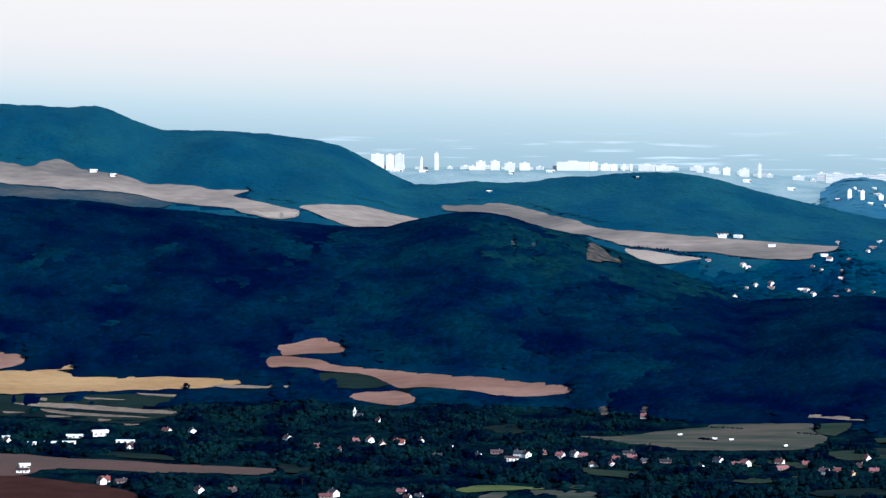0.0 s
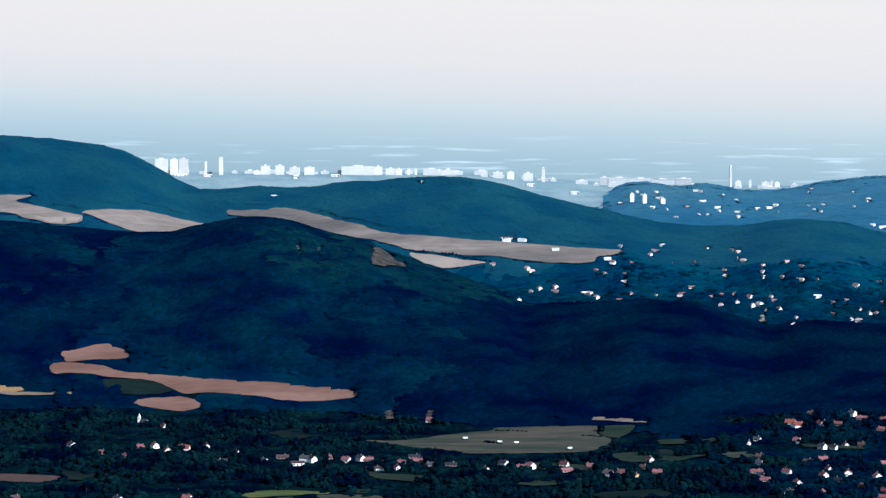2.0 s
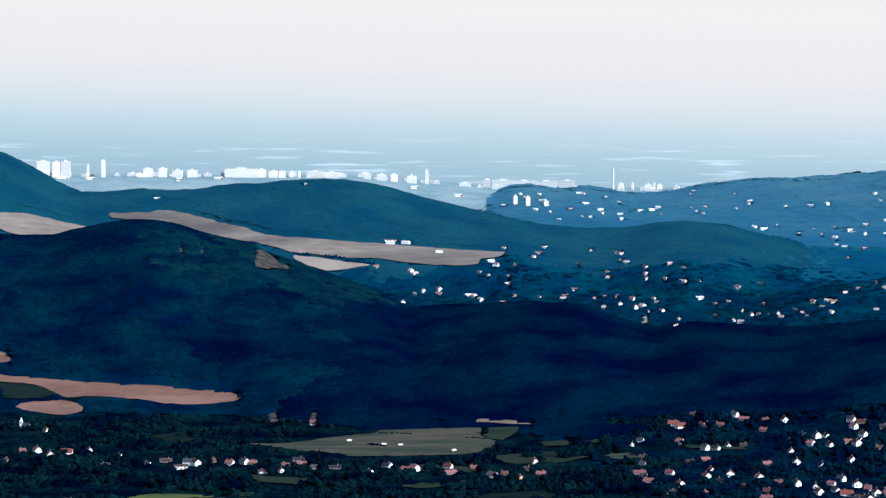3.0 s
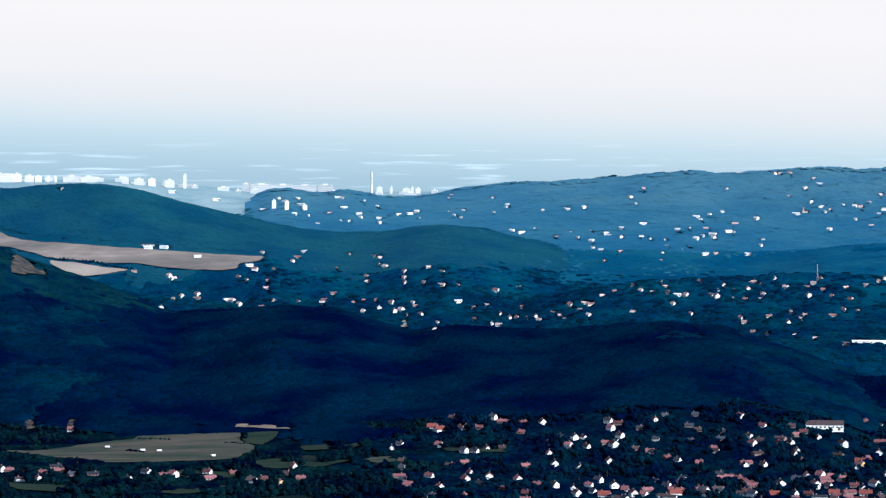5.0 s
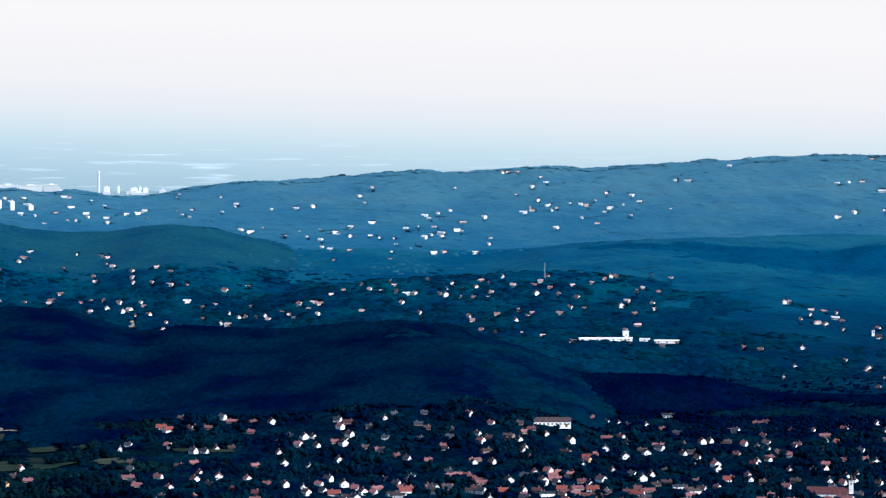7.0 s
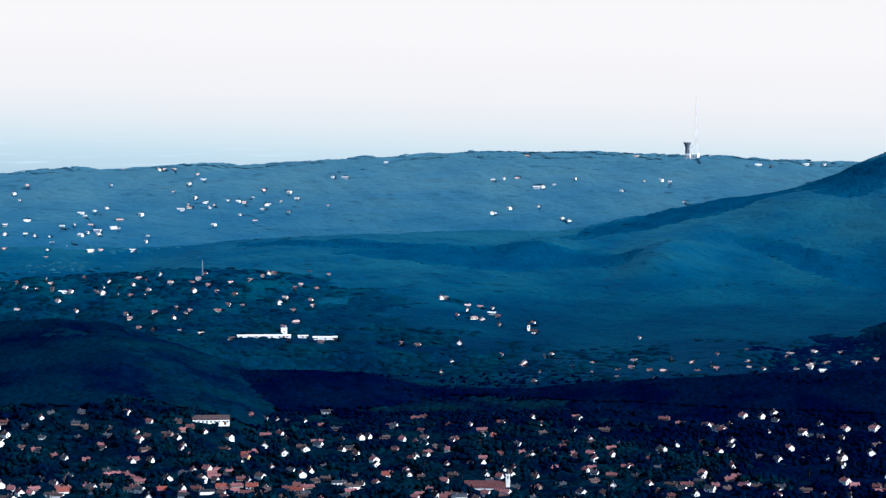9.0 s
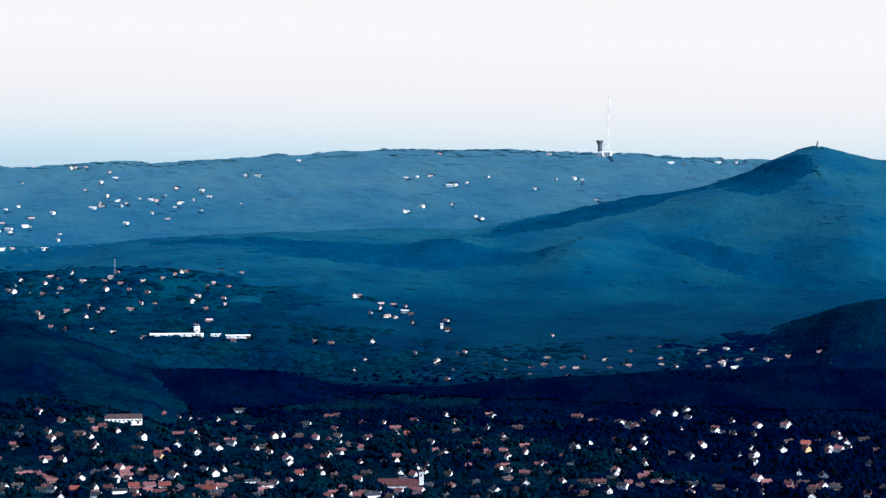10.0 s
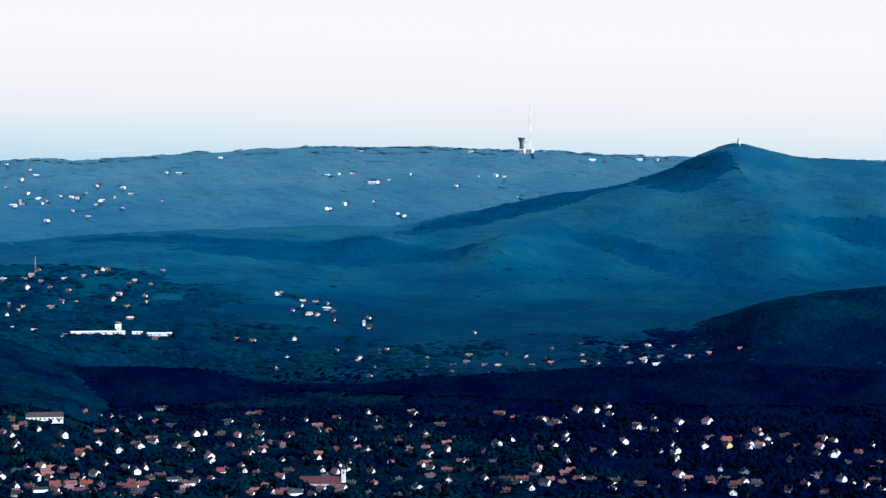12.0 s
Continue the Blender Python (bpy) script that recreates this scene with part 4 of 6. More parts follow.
def gable_house(name, length, width, eaves, pitch, walls, roof, detail):
    """A house with its ridge along x: walls with gables, two roof slopes, chimney, and, close by, doors and windows. Returns its base."""
    base = new(name)
    l, w, rise = length / 2, width / 2, width / 2 * math.tan(radians(pitch))
    v = [(-l, -w, -2), (l, -w, -2), (l, w, -2), (-l, w, -2), (-l, -w, eaves), (l, -w, eaves), (l, w, eaves), (-l, w, eaves), (-l, 0, eaves + rise), (l, 0, eaves + rise)]
    f = [(0, 1, 5, 4), (2, 3, 7, 6), (1, 2, 6, 9, 5), (3, 0, 4, 8, 7), (3, 2, 1, 0)]
    part("wall", mesh_of("wall", v, f, walls), base)
    lap, thick = 0.45, 0.25
    drop = lap * math.tan(radians(pitch))
    for side in (-1, 1):
        y, z = side * (w + lap), eaves - drop
        a = [(-l - lap, y, z), (l + lap, y, z), (l + lap, 0, eaves + rise), (-l - lap, 0, eaves + rise)]
        b = [(p, q, r + thick) for p, q, r in a]
        faces = [(0, 1, 2, 3), (7, 6, 5, 4), (0, 4, 5, 1), (1, 5, 6, 2), (3, 7, 4, 0)]
        if side > 0:
            faces = [q[::-1] for q in faces]
        part("roof_slope", mesh_of("roof_slope", a + b, faces, roof), base)
    cx = l * 0.45
    part("chimney", mesh_of("chimney", *joined(box(cx - 0.4, -0.9, eaves + rise * 0.4, cx + 0.4, -0.2, eaves + rise + 1.0), box(cx - 0.5, -1.0, eaves + rise + 1.0, cx + 0.5, -0.1, eaves + rise + 1.15)), ROSE), base)
    if detail > 0:
        pane = mesh_of("window", *box(-0.55, -0.05, -0.65, 0.55, 0.05, 0.65), GLASS)
        for x, y, turned in ((-l * 0.5, -w, 0), (l * 0.55, -w, 0), (-l, w * 0.4, 90), (-l, -w * 0.4, 90))[: detail + 1]:
            window = part("window", pane, base)
            window.matrix_local = pose(x, y, eaves * 0.58, 0, 0, turned)
    if detail > 1:
        part("door", mesh_of("door", *box(-0.5, -w - 0.06, -0.4, 0.5, -w + 0.02, 1.9), WOODWORK), base)
    return base


# roof of farther houses, haze painted in as a near-white colour
PALE_ROOF = material("hazed_pale_roof", (0.66, 0.67, 0.68), vary=0.1, size=3, per_object=0.15)
STYLES = {  # walls, roof, sizes as length, width, eaves, pitch; heading: ridge towards the lookout (90) or across (0)
    "white_house": (WHITE, (TILE_BROWN, TILE_RED, SLATE), ((8, 5.0, 3.0, 42), (8.5, 7.2, 4.2, 40), (9, 5.4, 2.8, 46), (7, 6.2, 3.2, 48), (10, 8.0, 4.6, 36)), 132, "white rendered house with a steep tiled roof", "house"),
    "cream_house": (CREAM, (TILE_BROWN, TILE_RED), ((9, 7.5, 4.0, 42), (10, 7, 3.8, 40)), 130, "cream rendered house with a tiled gable roof", "house"),
    "ochre_house": (OCHRE, (TILE_RED,), ((9, 8.5, 4.5, 40),), 125, "ochre yellow house with a red tiled roof", "house"),
    "red_roofed_house": (DULL, (TILE_RED, TILE_RED), ((9.5, 7, 2.3, 36), (8, 6.2, 2.2, 45), (13, 8, 2.5, 30)), 8, "low house under a weathered red tiled roof", "house"),
    "orange_roofed_house": (WHITE, (TILE_ORANGE,), ((10.5, 7.5, 2.6, 44), (12, 8, 2.8, 42)), 6, "white house under a bright orange tiled roof", "house"),
    "brown_roofed_house": (ROSE, (TILE_BROWN, SLATE), ((10, 7, 2.3, 34), (8, 6, 2.3, 44), (13, 7.5, 2.6, 28)), 12, "low house under a brown-grey roof", "house"),
    "long_house": (WHITE, (SLATE, TILE_BROWN), ((13, 7, 3.6, 26), (15, 7.5, 3.8, 24)), 4, "long white rendered building with a low roof", "building"),
}
NEAR = ("north_street", "west_quarter", "centre", "east_quarter", "far_east_quarter", "edge_quarter", "south_street", "south_gardens", "church_street")
MIDDLE = ("middle_valley", "villa_slope", "hamlet")
rnd = random.Random(7)
TEMPLATES = {}
HOUSES = []  # x, y, radius


def facing_of(x, y):
    return math.degrees(math.atan2(-x, y))


def stand(kind, x, y, heading, detail, name):
    """Stands a house of that kind on the ground."""
    walls, roofs, sizes, _, label, category = STYLES[kind]
    # the farther the house, the paler its roof and walls: painted haze
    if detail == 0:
        roofs = (CONCRETE, PALE_ROOF) if kind in ("white_house", "long_house") else (TILE_HAZED,)
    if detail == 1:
        roofs = (TILE_HAZED_RED, TILE_HAZED, TILE_HAZED_RED) if kind != "long_house" else (PALE_ROOF,)
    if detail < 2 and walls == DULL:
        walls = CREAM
    i, j = rnd.randrange(len(roofs)), rnd.randrange(len(sizes))
    m = pose(x, y, ground_z(x, y) + 0.3, 0, 0, heading)
    HOUSES.append((x, y, sizes[j][0] / 2))
    key = (kind, i, j, detail, name)
    if key in TEMPLATES:
        return copy_thing(TEMPLATES[key], m)
    scale = (0.72, 0.76, 0.81)[detail]
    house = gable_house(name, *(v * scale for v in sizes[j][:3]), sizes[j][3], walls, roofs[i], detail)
    house.matrix_basis = m
    TEMPLATES[key] = tagged(house, label, category)
    return house


for district, kind, places in QUARTERS:
    detail = 2 if district in NEAR else 1 if district in MIDDLE else 0
    for x, y in places:
        name = "long_building" if kind == "long_house" else ("villa", "cottage", "house" if kind in ("white_house", "cream_house", "ochre_house") else "bungalow")[detail]
        house = stand(kind, x, y, facing_of(x, y) + STYLES[kind][3] + rnd.uniform(-28, 28) + rnd.choice((0, 180)), detail, name)
        house["group"] = "houses of the " + district.replace("_", " ")

# low roofs between the gardens, away from the main houses
for b0, b1, r0, r1, count in ((15, 26, 2140, 2330, 60), (10.5, 19, 2180, 2600, 60), (19, 28, 2180, 2660, 90), (28, 37, 2180, 2660, 18), (12, 22, 3440, 3640, 60), (5, 13, 3480, 3800, 40), (22, 33, 3080, 3300, 20)):
    for _ in range(count):
        x, y = polar(rnd.uniform(b0, b1), rnd.uniform(r0, r1))
        if all(math.hypot(x - p, y - q) > 16 for p, q, _ in HOUSES):
            kind = rnd.choice(("white_house", "red_roofed_house", "white_house", "brown_roofed_house") if r0 < 3000 else ("white_house", "red_roofed_house", "white_house"))
            house = stand(kind, x, y, facing_of(x, y) + STYLES[kind][3] + rnd.uniform(-40, 40), 2 if r0 < 3000 else 1, "outbuilding")
            house["group"] = "garden houses"


# ---- landmarks ----
def standing(name, x, y, heading, label, category, sink=0.0, group=""):
    """An empty base on the ground for a thing with parts."""
    base = new(name)
    base.matrix_basis = pose(x, y, ground_z(x, y) - sink, 0, 0, heading)
    return tagged(base, label, category, group)


def tube(r0, r1, z0, z1, sides=14):
    v = [(r * math.cos(6.28319 * k / sides), r * math.sin(6.28319 * k / sides), z) for r, z in ((r0, z0), (r1, z1)) for k in range(sides)]
    f = [(k, (k + 1) % sides, sides + (k + 1) % sides, sides + k) for k in range(sides)]
    return v, f + [tuple(range(sides, 2 * sides)), tuple(reversed(range(sides)))]


def beam(a, b, width):
    """A square bar from a to b."""
    a, b = Vector(a), Vector(b)
    along = (b - a).normalized()
    side = along.cross(Vector((0.31, 0.9, 0.17))).normalized() * width / 2
    up = along.cross(side).normalized() * width / 2
    v = [tuple(p + s * side + u * up) for p in (a, b) for s, u in ((-1, -1), (1, -1), (1, 1), (-1, 1))]
    return v, [(0, 3, 2, 1), (4, 5, 6, 7), (0, 1, 5, 4), (1, 2, 6, 5), (2, 3, 7, 6), (3, 0, 4, 7)]


CONCRETE_DARK = material("dark_tower_concrete", (0.16, 0.18, 0.21), vary=0.2, size=5)


def barn(x, y, length, width, eaves, heading, walls, roof, label, windows=0, pitch=14):
    """A long low building with a shallow roof and a row of windows."""
    base = standing("barn", x, y, heading, label, "barn")
    l, w = length / 2, width / 2
    rise = w * math.tan(radians(pitch))
    v = [(-l, -w, -2), (l, -w, -2), (l, w, -2), (-l, w, -2), (-l, -w, eaves), (l, -w, eaves), (l, w, eaves), (-l, w, eaves), (-l, 0, eaves + rise), (l, 0, eaves + rise)]
    part("wall", mesh_of("wall", v, [(0, 1, 5, 4), (2, 3, 7, 6), (1, 2, 6, 9, 5), (3, 0, 4, 8, 7)], walls), base)
    for s in (-1, 1):
        a = [(-l - 0.4, s * (w + 0.4), eaves - 0.1), (l + 0.4, s * (w + 0.4), eaves - 0.1), (l + 0.4, 0, eaves + rise), (-l - 0.4, 0, eaves + rise)]
        faces = [(0, 1, 2, 3), (7, 6, 5, 4), (0, 4, 5, 1), (1, 5, 6, 2), (3, 7, 4, 0)]
        part("roof_slope", mesh_of("roof_slope", a + [(p, q, r + 0.2) for p, q, r in a], faces if s < 0 else [q[::-1] for q in faces], roof), base)
    pane = mesh_of("window", *box(-0.9, -0.06, -0.7, 0.9, 0.06, 0.7), GLASS)
    for k in range(windows):
        part("window", pane, base).matrix_local = pose(-l + (k + 0.5) * length / windows, -w, eaves * 0.55)
    part("door", mesh_of("door", *box(l * 0.7, -w - 0.08, -0.5, l * 0.7 + 2.2, -w + 0.03, min(2.6, eaves - 0.3)), WOODWORK), base)
    return base


SHED_ROOF = material("white_corrugated_roof", (0.80, 0.80, 0.78), rough=0.5, vary=0.08, size=5, spec=0.3, per_object=0.08)
for bearing, rng, length, width, eaves, lean in ((-8.02, 2597, 46, 7, 2.2, 3), (-7.55, 2640, 17, 8, 2.8, -4), (-7.02, 2650, 15, 10, 5.0, 12), (-6.5, 2600, 17, 7, 2.2, -8), (-8.9, 2626, 10, 8, 4.0, 20), (-8.55, 2412, 9, 7, 3.8, 10)):
    x, y = polar(bearing, rng)
    tagged(barn(x, y, length, width, eaves, facing_of(x, y) + lean, WHITE, SHED_ROOF, "long white farm shed with a pale sheet roof", max(2, int(length / 5))), group="sheds of the farm")
    HOUSES.append((x, y, length * 0.75))
for bearing, rng, length, width, eaves, lean in ((20.62, 3300, 63, 9, 2.9, 2), (21.42, 3306, 12, 8, 2.4, -3), (21.87, 3300, 29, 9, 3.0, 2), (21.03, 3316, 7, 7, 8.5, 5)):
    x, y = polar(bearing, rng)
    barn(x, y, length, width, eaves, facing_of(x, y) + lean, WHITE, SHED_ROOF, "long white factory hall with a pale sheet roof", max(1, int(length / 9)))
    HOUSES.append((x, y, length * 0.75))
x, y = polar(19.53, 2660)
barn(x, y, 35, 10, 4.4, facing_of(x, y) + 2, WHITE, TILE_BROWN, "long white school with a brown tiled roof", 9, 38)
HOUSES.append((x, y, 25))
x, y = polar(5.72, 3938)
barn(x, y, 24, 5, 1.9, facing_of(x, y) - 2, WHITE, SLATE, "long low white stable with a dark roof at the field edge", 5, 24)
HOUSES.append((x, y, 13))
for bearing, rng, size in ((-7.12, 4122, 11), (-6.73, 4112, 9), (0.95, 4180, 9), (4.0, 4190, 7)):
    x, y = polar(bearing, rng)
    barn(x, y, size, 6, 3.6, facing_of(x, y) + 10, WHITE, SHED_ROOF, "small white farm building on the hillside", 2)
    HOUSES.append((x, y, size / 2))


def church(x, y, heading, nave_l, nave_w, eaves, tower_w, tower_h, walls, roof, spire, label):
    """Nave with a tall roof, and a tower with belfry openings and a spire."""
    base = standing("church", x, y, heading, label, "church")
    nave = gable_part(nave_l, nave_w, eaves, 48, walls, roof, base)
    t = tower_w / 2
    tower = part("tower", mesh_of("tower", *joined(box(-nave_l / 2 - tower_w, -t, -2, -nave_l / 2, t, tower_h), box(-nave_l / 2 - tower_w - 0.25, -t - 0.25, tower_h - 0.5, -nave_l / 2 + 0.25, t + 0.25, tower_h)), walls), base)
    v, f = tube(t * 1.3, 0.05, tower_h, tower_h + tower_w * 1.5, 4)
    part("spire", mesh_of("spire", [(a - nave_l / 2 - t, b, c) for a, b, c in v], f, spire), base)
    opening = mesh_of("belfry_opening", *box(-0.5, -0.05, -1, 0.5, 0.05, 1), GLASS)
    for dx, dy, turned in ((0, -t, 0), (0, t, 0), (-t, 0, 90)):
        part("belfry_opening", opening, tower).matrix_local = pose(-nave_l / 2 - t + dx, dy, tower_h * 0.8, 0, 0, turned)
    pane = mesh_of("window", *box(-0.5, -0.06, -1.2, 0.5, 0.06, 1.2), GLASS)
    for k in range(3):
        part("window", pane, base).matrix_local = pose(-nave_l / 2 + nave_l * (k + 0.6) / 3.2, -nave_w / 2, eaves * 0.55)
    HOUSES.append((x, y, nave_l / 2))
    return base


def gable_part(length, width, eaves, pitch, walls, roof, base):
    l, w = length / 2, width / 2
    rise = w * math.tan(radians(pitch))
    v = [(-l, -w, -2), (l, -w, -2), (l, w, -2), (-l, w, -2), (-l, -w, eaves), (l, -w, eaves), (l, w, eaves), (-l, w, eaves), (-l, 0, eaves + rise), (l, 0, eaves + rise)]
    nave = part("nave", mesh_of("nave", v, [(0, 1, 5, 4), (2, 3, 7, 6), (1, 2, 6, 9, 5), (3, 0, 4, 8, 7)], walls), base)
    for s in (-1, 1):
        a = [(-l - 0.3, s * (w + 0.4), eaves - 0.3), (l + 0.3, s * (w + 0.4), eaves - 0.3), (l + 0.3, 0, eaves + rise), (-l - 0.3, 0, eaves + rise)]
        faces = [(0, 1, 2, 3), (7, 6, 5, 4), (0, 4, 5, 1), (1, 5, 6, 2), (3, 7, 4, 0)]
        part("roof_slope", mesh_of("roof_slope", a + [(p, q, r + 0.25) for p, q, r in a], faces if s < 0 else [q[::-1] for q in faces], roof), base)
    return nave


x, y = polar(25.16, 2296)
church(x, y, facing_of(x, y) + 176, 34, 9, 3.0, 3.4, 14, WHITE, TILE_RED, TILE_BROWN, "white village church with a long red roof and tower")
x, y = polar(-1.72, 2772)
church(x, y, facing_of(x, y) - 15, 7, 5, 2.6, 2.6, 7.5, WHITE, SLATE, WHITE, "small white chapel with a square tower among trees")
x, y = polar(26.15, 3392)
church(x, y, facing_of(x, y) + 4, 9, 5, 3.0, 3.2, 11, WHITE, TILE_BROWN, SLATE, "small white church with a brown roof on the slope")


def mast_lattice(base, name, height, foot, head, bays, mats, bar):
    """A four-legged lattice mast in painted sections."""
    for k in range(bays):
        z0, z1 = height * k / bays, height * (k + 1) / bays
        w0, w1 = foot + (head - foot) * k / bays, foot + (head - foot) * (k + 1) / bays
        c0 = [(sx * w0 / 2, sy * w0 / 2, z0) for sx, sy in ((-1, -1), (1, -1), (1, 1), (-1, 1))]
        c1 = [(sx * w1 / 2, sy * w1 / 2, z1) for sx, sy in ((-1, -1), (1, -1), (1, 1), (-1, 1))]
        bars = [beam(c0[i], c1[i], bar) for i in range(4)] + [beam(c0[i], c1[(i + 1) % 4], bar * 0.6) for i in range(4)] + [beam(c1[i], c1[(i + 1) % 4], bar * 0.6) for i in range(4)]
        part(name, mesh_of(name, *joined(*bars), mats[k % len(mats)]), base)


# television tower with its mast on the far ridge
x, y = polar(29.28, 4680)
tower = standing("television_tower", x, y, facing_of(x, y), "grey concrete television tower with white hall on the ridge", "tower", 3)
v, f = tube(4.0, 3.4, 0, 20, 20)
part("shaft", mesh_of("shaft", v, f, CONCRETE_DARK), tower)
part("head", mesh_of("head", *joined(tube(3.4, 6.0, 20, 27, 20), tube(6.4, 6.4, 27, 28.6, 20)), CONCRETE_DARK), tower)
for k in range(3):
    part("gallery", mesh_of("gallery", *tube(4.4 - 0.2 * k, 4.4 - 0.2 * k, 7 + 4.5 * k, 7.5 + 4.5 * k, 20), CONCRETE_DARK), tower)
for k, (dx, dz, size) in enumerate(((6.2, 9.0, 2.6), (6.6, 15.0, 2.4), (7.6, 21.0, 2.0))):  # white dish drums on brackets at its side
    v, f = tube(size, size * 0.8, -1.2, 1.0, 18)
    part("dish_drum", mesh_of("dish_drum", [(a + dx, c - 3.0, b + dz) for a, b, c in v], f, WHITE), tower, "white round dish drum")
    part("bracket", mesh_of("bracket", *beam((3.2, -1.0, dz - 1.0), (dx, -2.0, dz), 0.4), METAL), tower)
for dx, width, high in ((-0.07, 10, 7.5), (0.09, 10, 8.5)):
    x, y = polar(29.36 + dx, 4650)
    barn(x, y, width, 9, high, facing_of(x, y) - 20, WHITE, SHED_ROOF, "white transmitter hall below the television tower", 2)
x, y = polar(29.46, 4690)
mast = standing("transmitter_mast", x, y, 20, "tall red and white lattice transmitter mast on the ridge", "mast", 2)
mast_lattice(mast, "mast_section", 96, 4.0, 1.4, 8, (MAST_RED, MAST_WHITE), 0.2)
part("aerial", mesh_of("aerial", *tube(0.3, 0.1, 96, 108, 8), MAST_RED), mast)
HOUSES += [(*polar(29.32, 4672), 22), (*polar(29.32, 4655), 22), (*polar(29.32, 4639), 22), (*polar(29.32, 4623), 22), (*polar(29.32, 4607), 22), (*polar(33.70, 4405), 6)]
# lookout on the peak
x, y = polar(33.70, 4414)
peak = standing("lookout_tower", x, y, facing_of(x, y), "round pale stone lookout tower on the peak", "tower", 1)
for k, (r, z0, z1) in enumerate(((3.4, 0, 4.5), (2.6, 4.5, 7.5), (1.8, 7.5, 9.5))):
    tier = part("tier", mesh_of("tier", *tube(r, r, z0, z1, 16), CONCRETE), peak)
    part("balustrade", mesh_of("balustrade", *tube(r + 0.4, r + 0.4, z1, z1 + 0.9, 16), CONCRETE), tier)
part("spire", mesh_of("spire", *tube(1.3, 0.1, 10.4, 13.5, 10), SLATE), peak)
# power station chimney on the plain and a radio mast on the villa hill
x, y = polar(10.27, 4860)
stack = standing("factory_chimney", x, y, 0, "tall slim pale factory chimney on the plain", "chimney", 2)
part("flue", mesh_of("flue", *tube(2.2, 1.5, 0, 40, 16), CONCRETE), stack)
part("rim", mesh_of("rim", *tube(1.8, 1.8, 38.5, 40.3, 16), MAST_RED), stack)
x, y = polar(19.37, 3610)
radio = standing("radio_mast", x, y, 10, "thin steel lattice radio mast on the wooded hill", "mast", 1)
mast_lattice(radio, "mast_section", 24, 2.2, 0.7, 6, (METAL,), 0.13)
x, y = polar(-7.12, 4380)
barn(x, y, 9, 6, 4.5, facing_of(x, y) + 15, WHITE, SHED_ROOF, "white shelter on the bare hilltop", 2)
HOUSES.append((x, y, 8))

# ---- the city on the plain: panel blocks ----
CITY = [(-1.34, 23, 239), (-1.08, 14, 238), (-0.89, 16, 239), (-0.44, 4, 233), (-0.13, 8, 241), (0.61, 12, 218), (0.77, 17, 227), (1.07, 16, 227), (1.37, 18, 224), (1.67, 18, 224), (2.66, 56, 226), (3.08, 14, 225), (3.33, 16, 222), (3.5, 12, 221), (3.7, 5, 221), (3.85, 5, 221), (4.17, 29, 221), (4.51, 26, 220), (5.25, 12, 218), (5.53, 17, 216), (5.79, 12, 216), (6.15, 17, 214), (6.46, 6, 223), (8.02, 40, 209), (7.7, 15, 210), (8.45, 34, 208), (8.9, 40, 207), (9.32, 26, 208), (10.43, 10, 200), (10.67, 4, 201), (10.99, 13, 198), (11.11, 4, 200), (11.22, 9, 198)]


def panel_block(x, y, width, depth, height, heading, walls, label, group=""):
    """A block of flats: wall, roof with parapet, stair head, and a band of windows on each storey."""
    base = standing("apartment_block", x, y, heading, label, "apartment block", 1, group)
    w, d = width / 2, depth / 2
    part("wall", mesh_of("wall", *box(-w, -d, -4, w, d, height), walls), base)
    part("roof", mesh_of("roof", *box(-w - 0.3, -d - 0.3, height, w + 0.3, d + 0.3, height + 0.6), CONCRETE), base)
    part("stair_head", mesh_of("stair_head", *box(-w * 0.3, -d * 0.5, height + 0.6, w * 0.3, d * 0.5, height + 2.6), CONCRETE), base)
    for k in range(int(height / 3.4)):
        z = 1.6 + 3.4 * k
        part("window_band", mesh_of("window_band", *box(-w + 0.6, -d - 0.05, z, w - 0.6, -d + 0.05, z + 0.9), BAND), base)
    return base


# windows nearly as pale as the wall: contrast lost to haze, painted in
BAND = material("haze_pale_window_band", (0.60, 0.60, 0.59), rough=0.4, vary=0.1, size=3, spec=0.4)
# sunlit and shaded copies of one concrete, the light put into their colour
PANEL = material("sunlit_panel_concrete", (0.72, 0.70, 0.66), vary=0.12, size=8, per_object=0.2)
PANEL_SHADED = material("shaded_panel_concrete", (0.50, 0.52, 0.52), vary=0.12, size=8, per_object=0.15)
for bearing, width, top in CITY:
    x, y = polar(bearing, 4800 if bearing < 7 else 4860)
    z = ground_z(x, y)
    top -= 4 if 7 < bearing < 10 else 0
    panel_block(x, y, max(width - 1.0, 3.5), min(9, max(width, 5)), max(top - z, 5), facing_of(x, y) + rnd.uniform(-10, 0), PANEL_SHADED if 7 < bearing < 10 else PANEL, "pale panel block of flats on the hazy plain", "panel blocks of the city")
for k in range(34):
    bearing = -1.6 + k * 0.4 + rnd.uniform(-0.15, 0.15)
    x, y = polar(bearing, 4815 + rnd.uniform(0, 30))
    panel_block(x, y, rnd.uniform(8, 26), 8, rnd.uniform(4, 8), facing_of(x, y) + rnd.uniform(-12, 0), PANEL_SHADED, "low block of flats in the hazy city, painted dim", "low blocks of the city")
for bearing, width, top, rng in ((8.27, 6, 18, 4436), (8.53, 6, 16, 4432), (8.9, 7, 10, 4450)):
    x, y = polar(bearing, rng)
    panel_block(x, y, width, 6, top, facing_of(x, y) + 12, WHITE, "slim white tower block on the wooded slope", "tower blocks")
    HOUSES.append((x, y, 5))
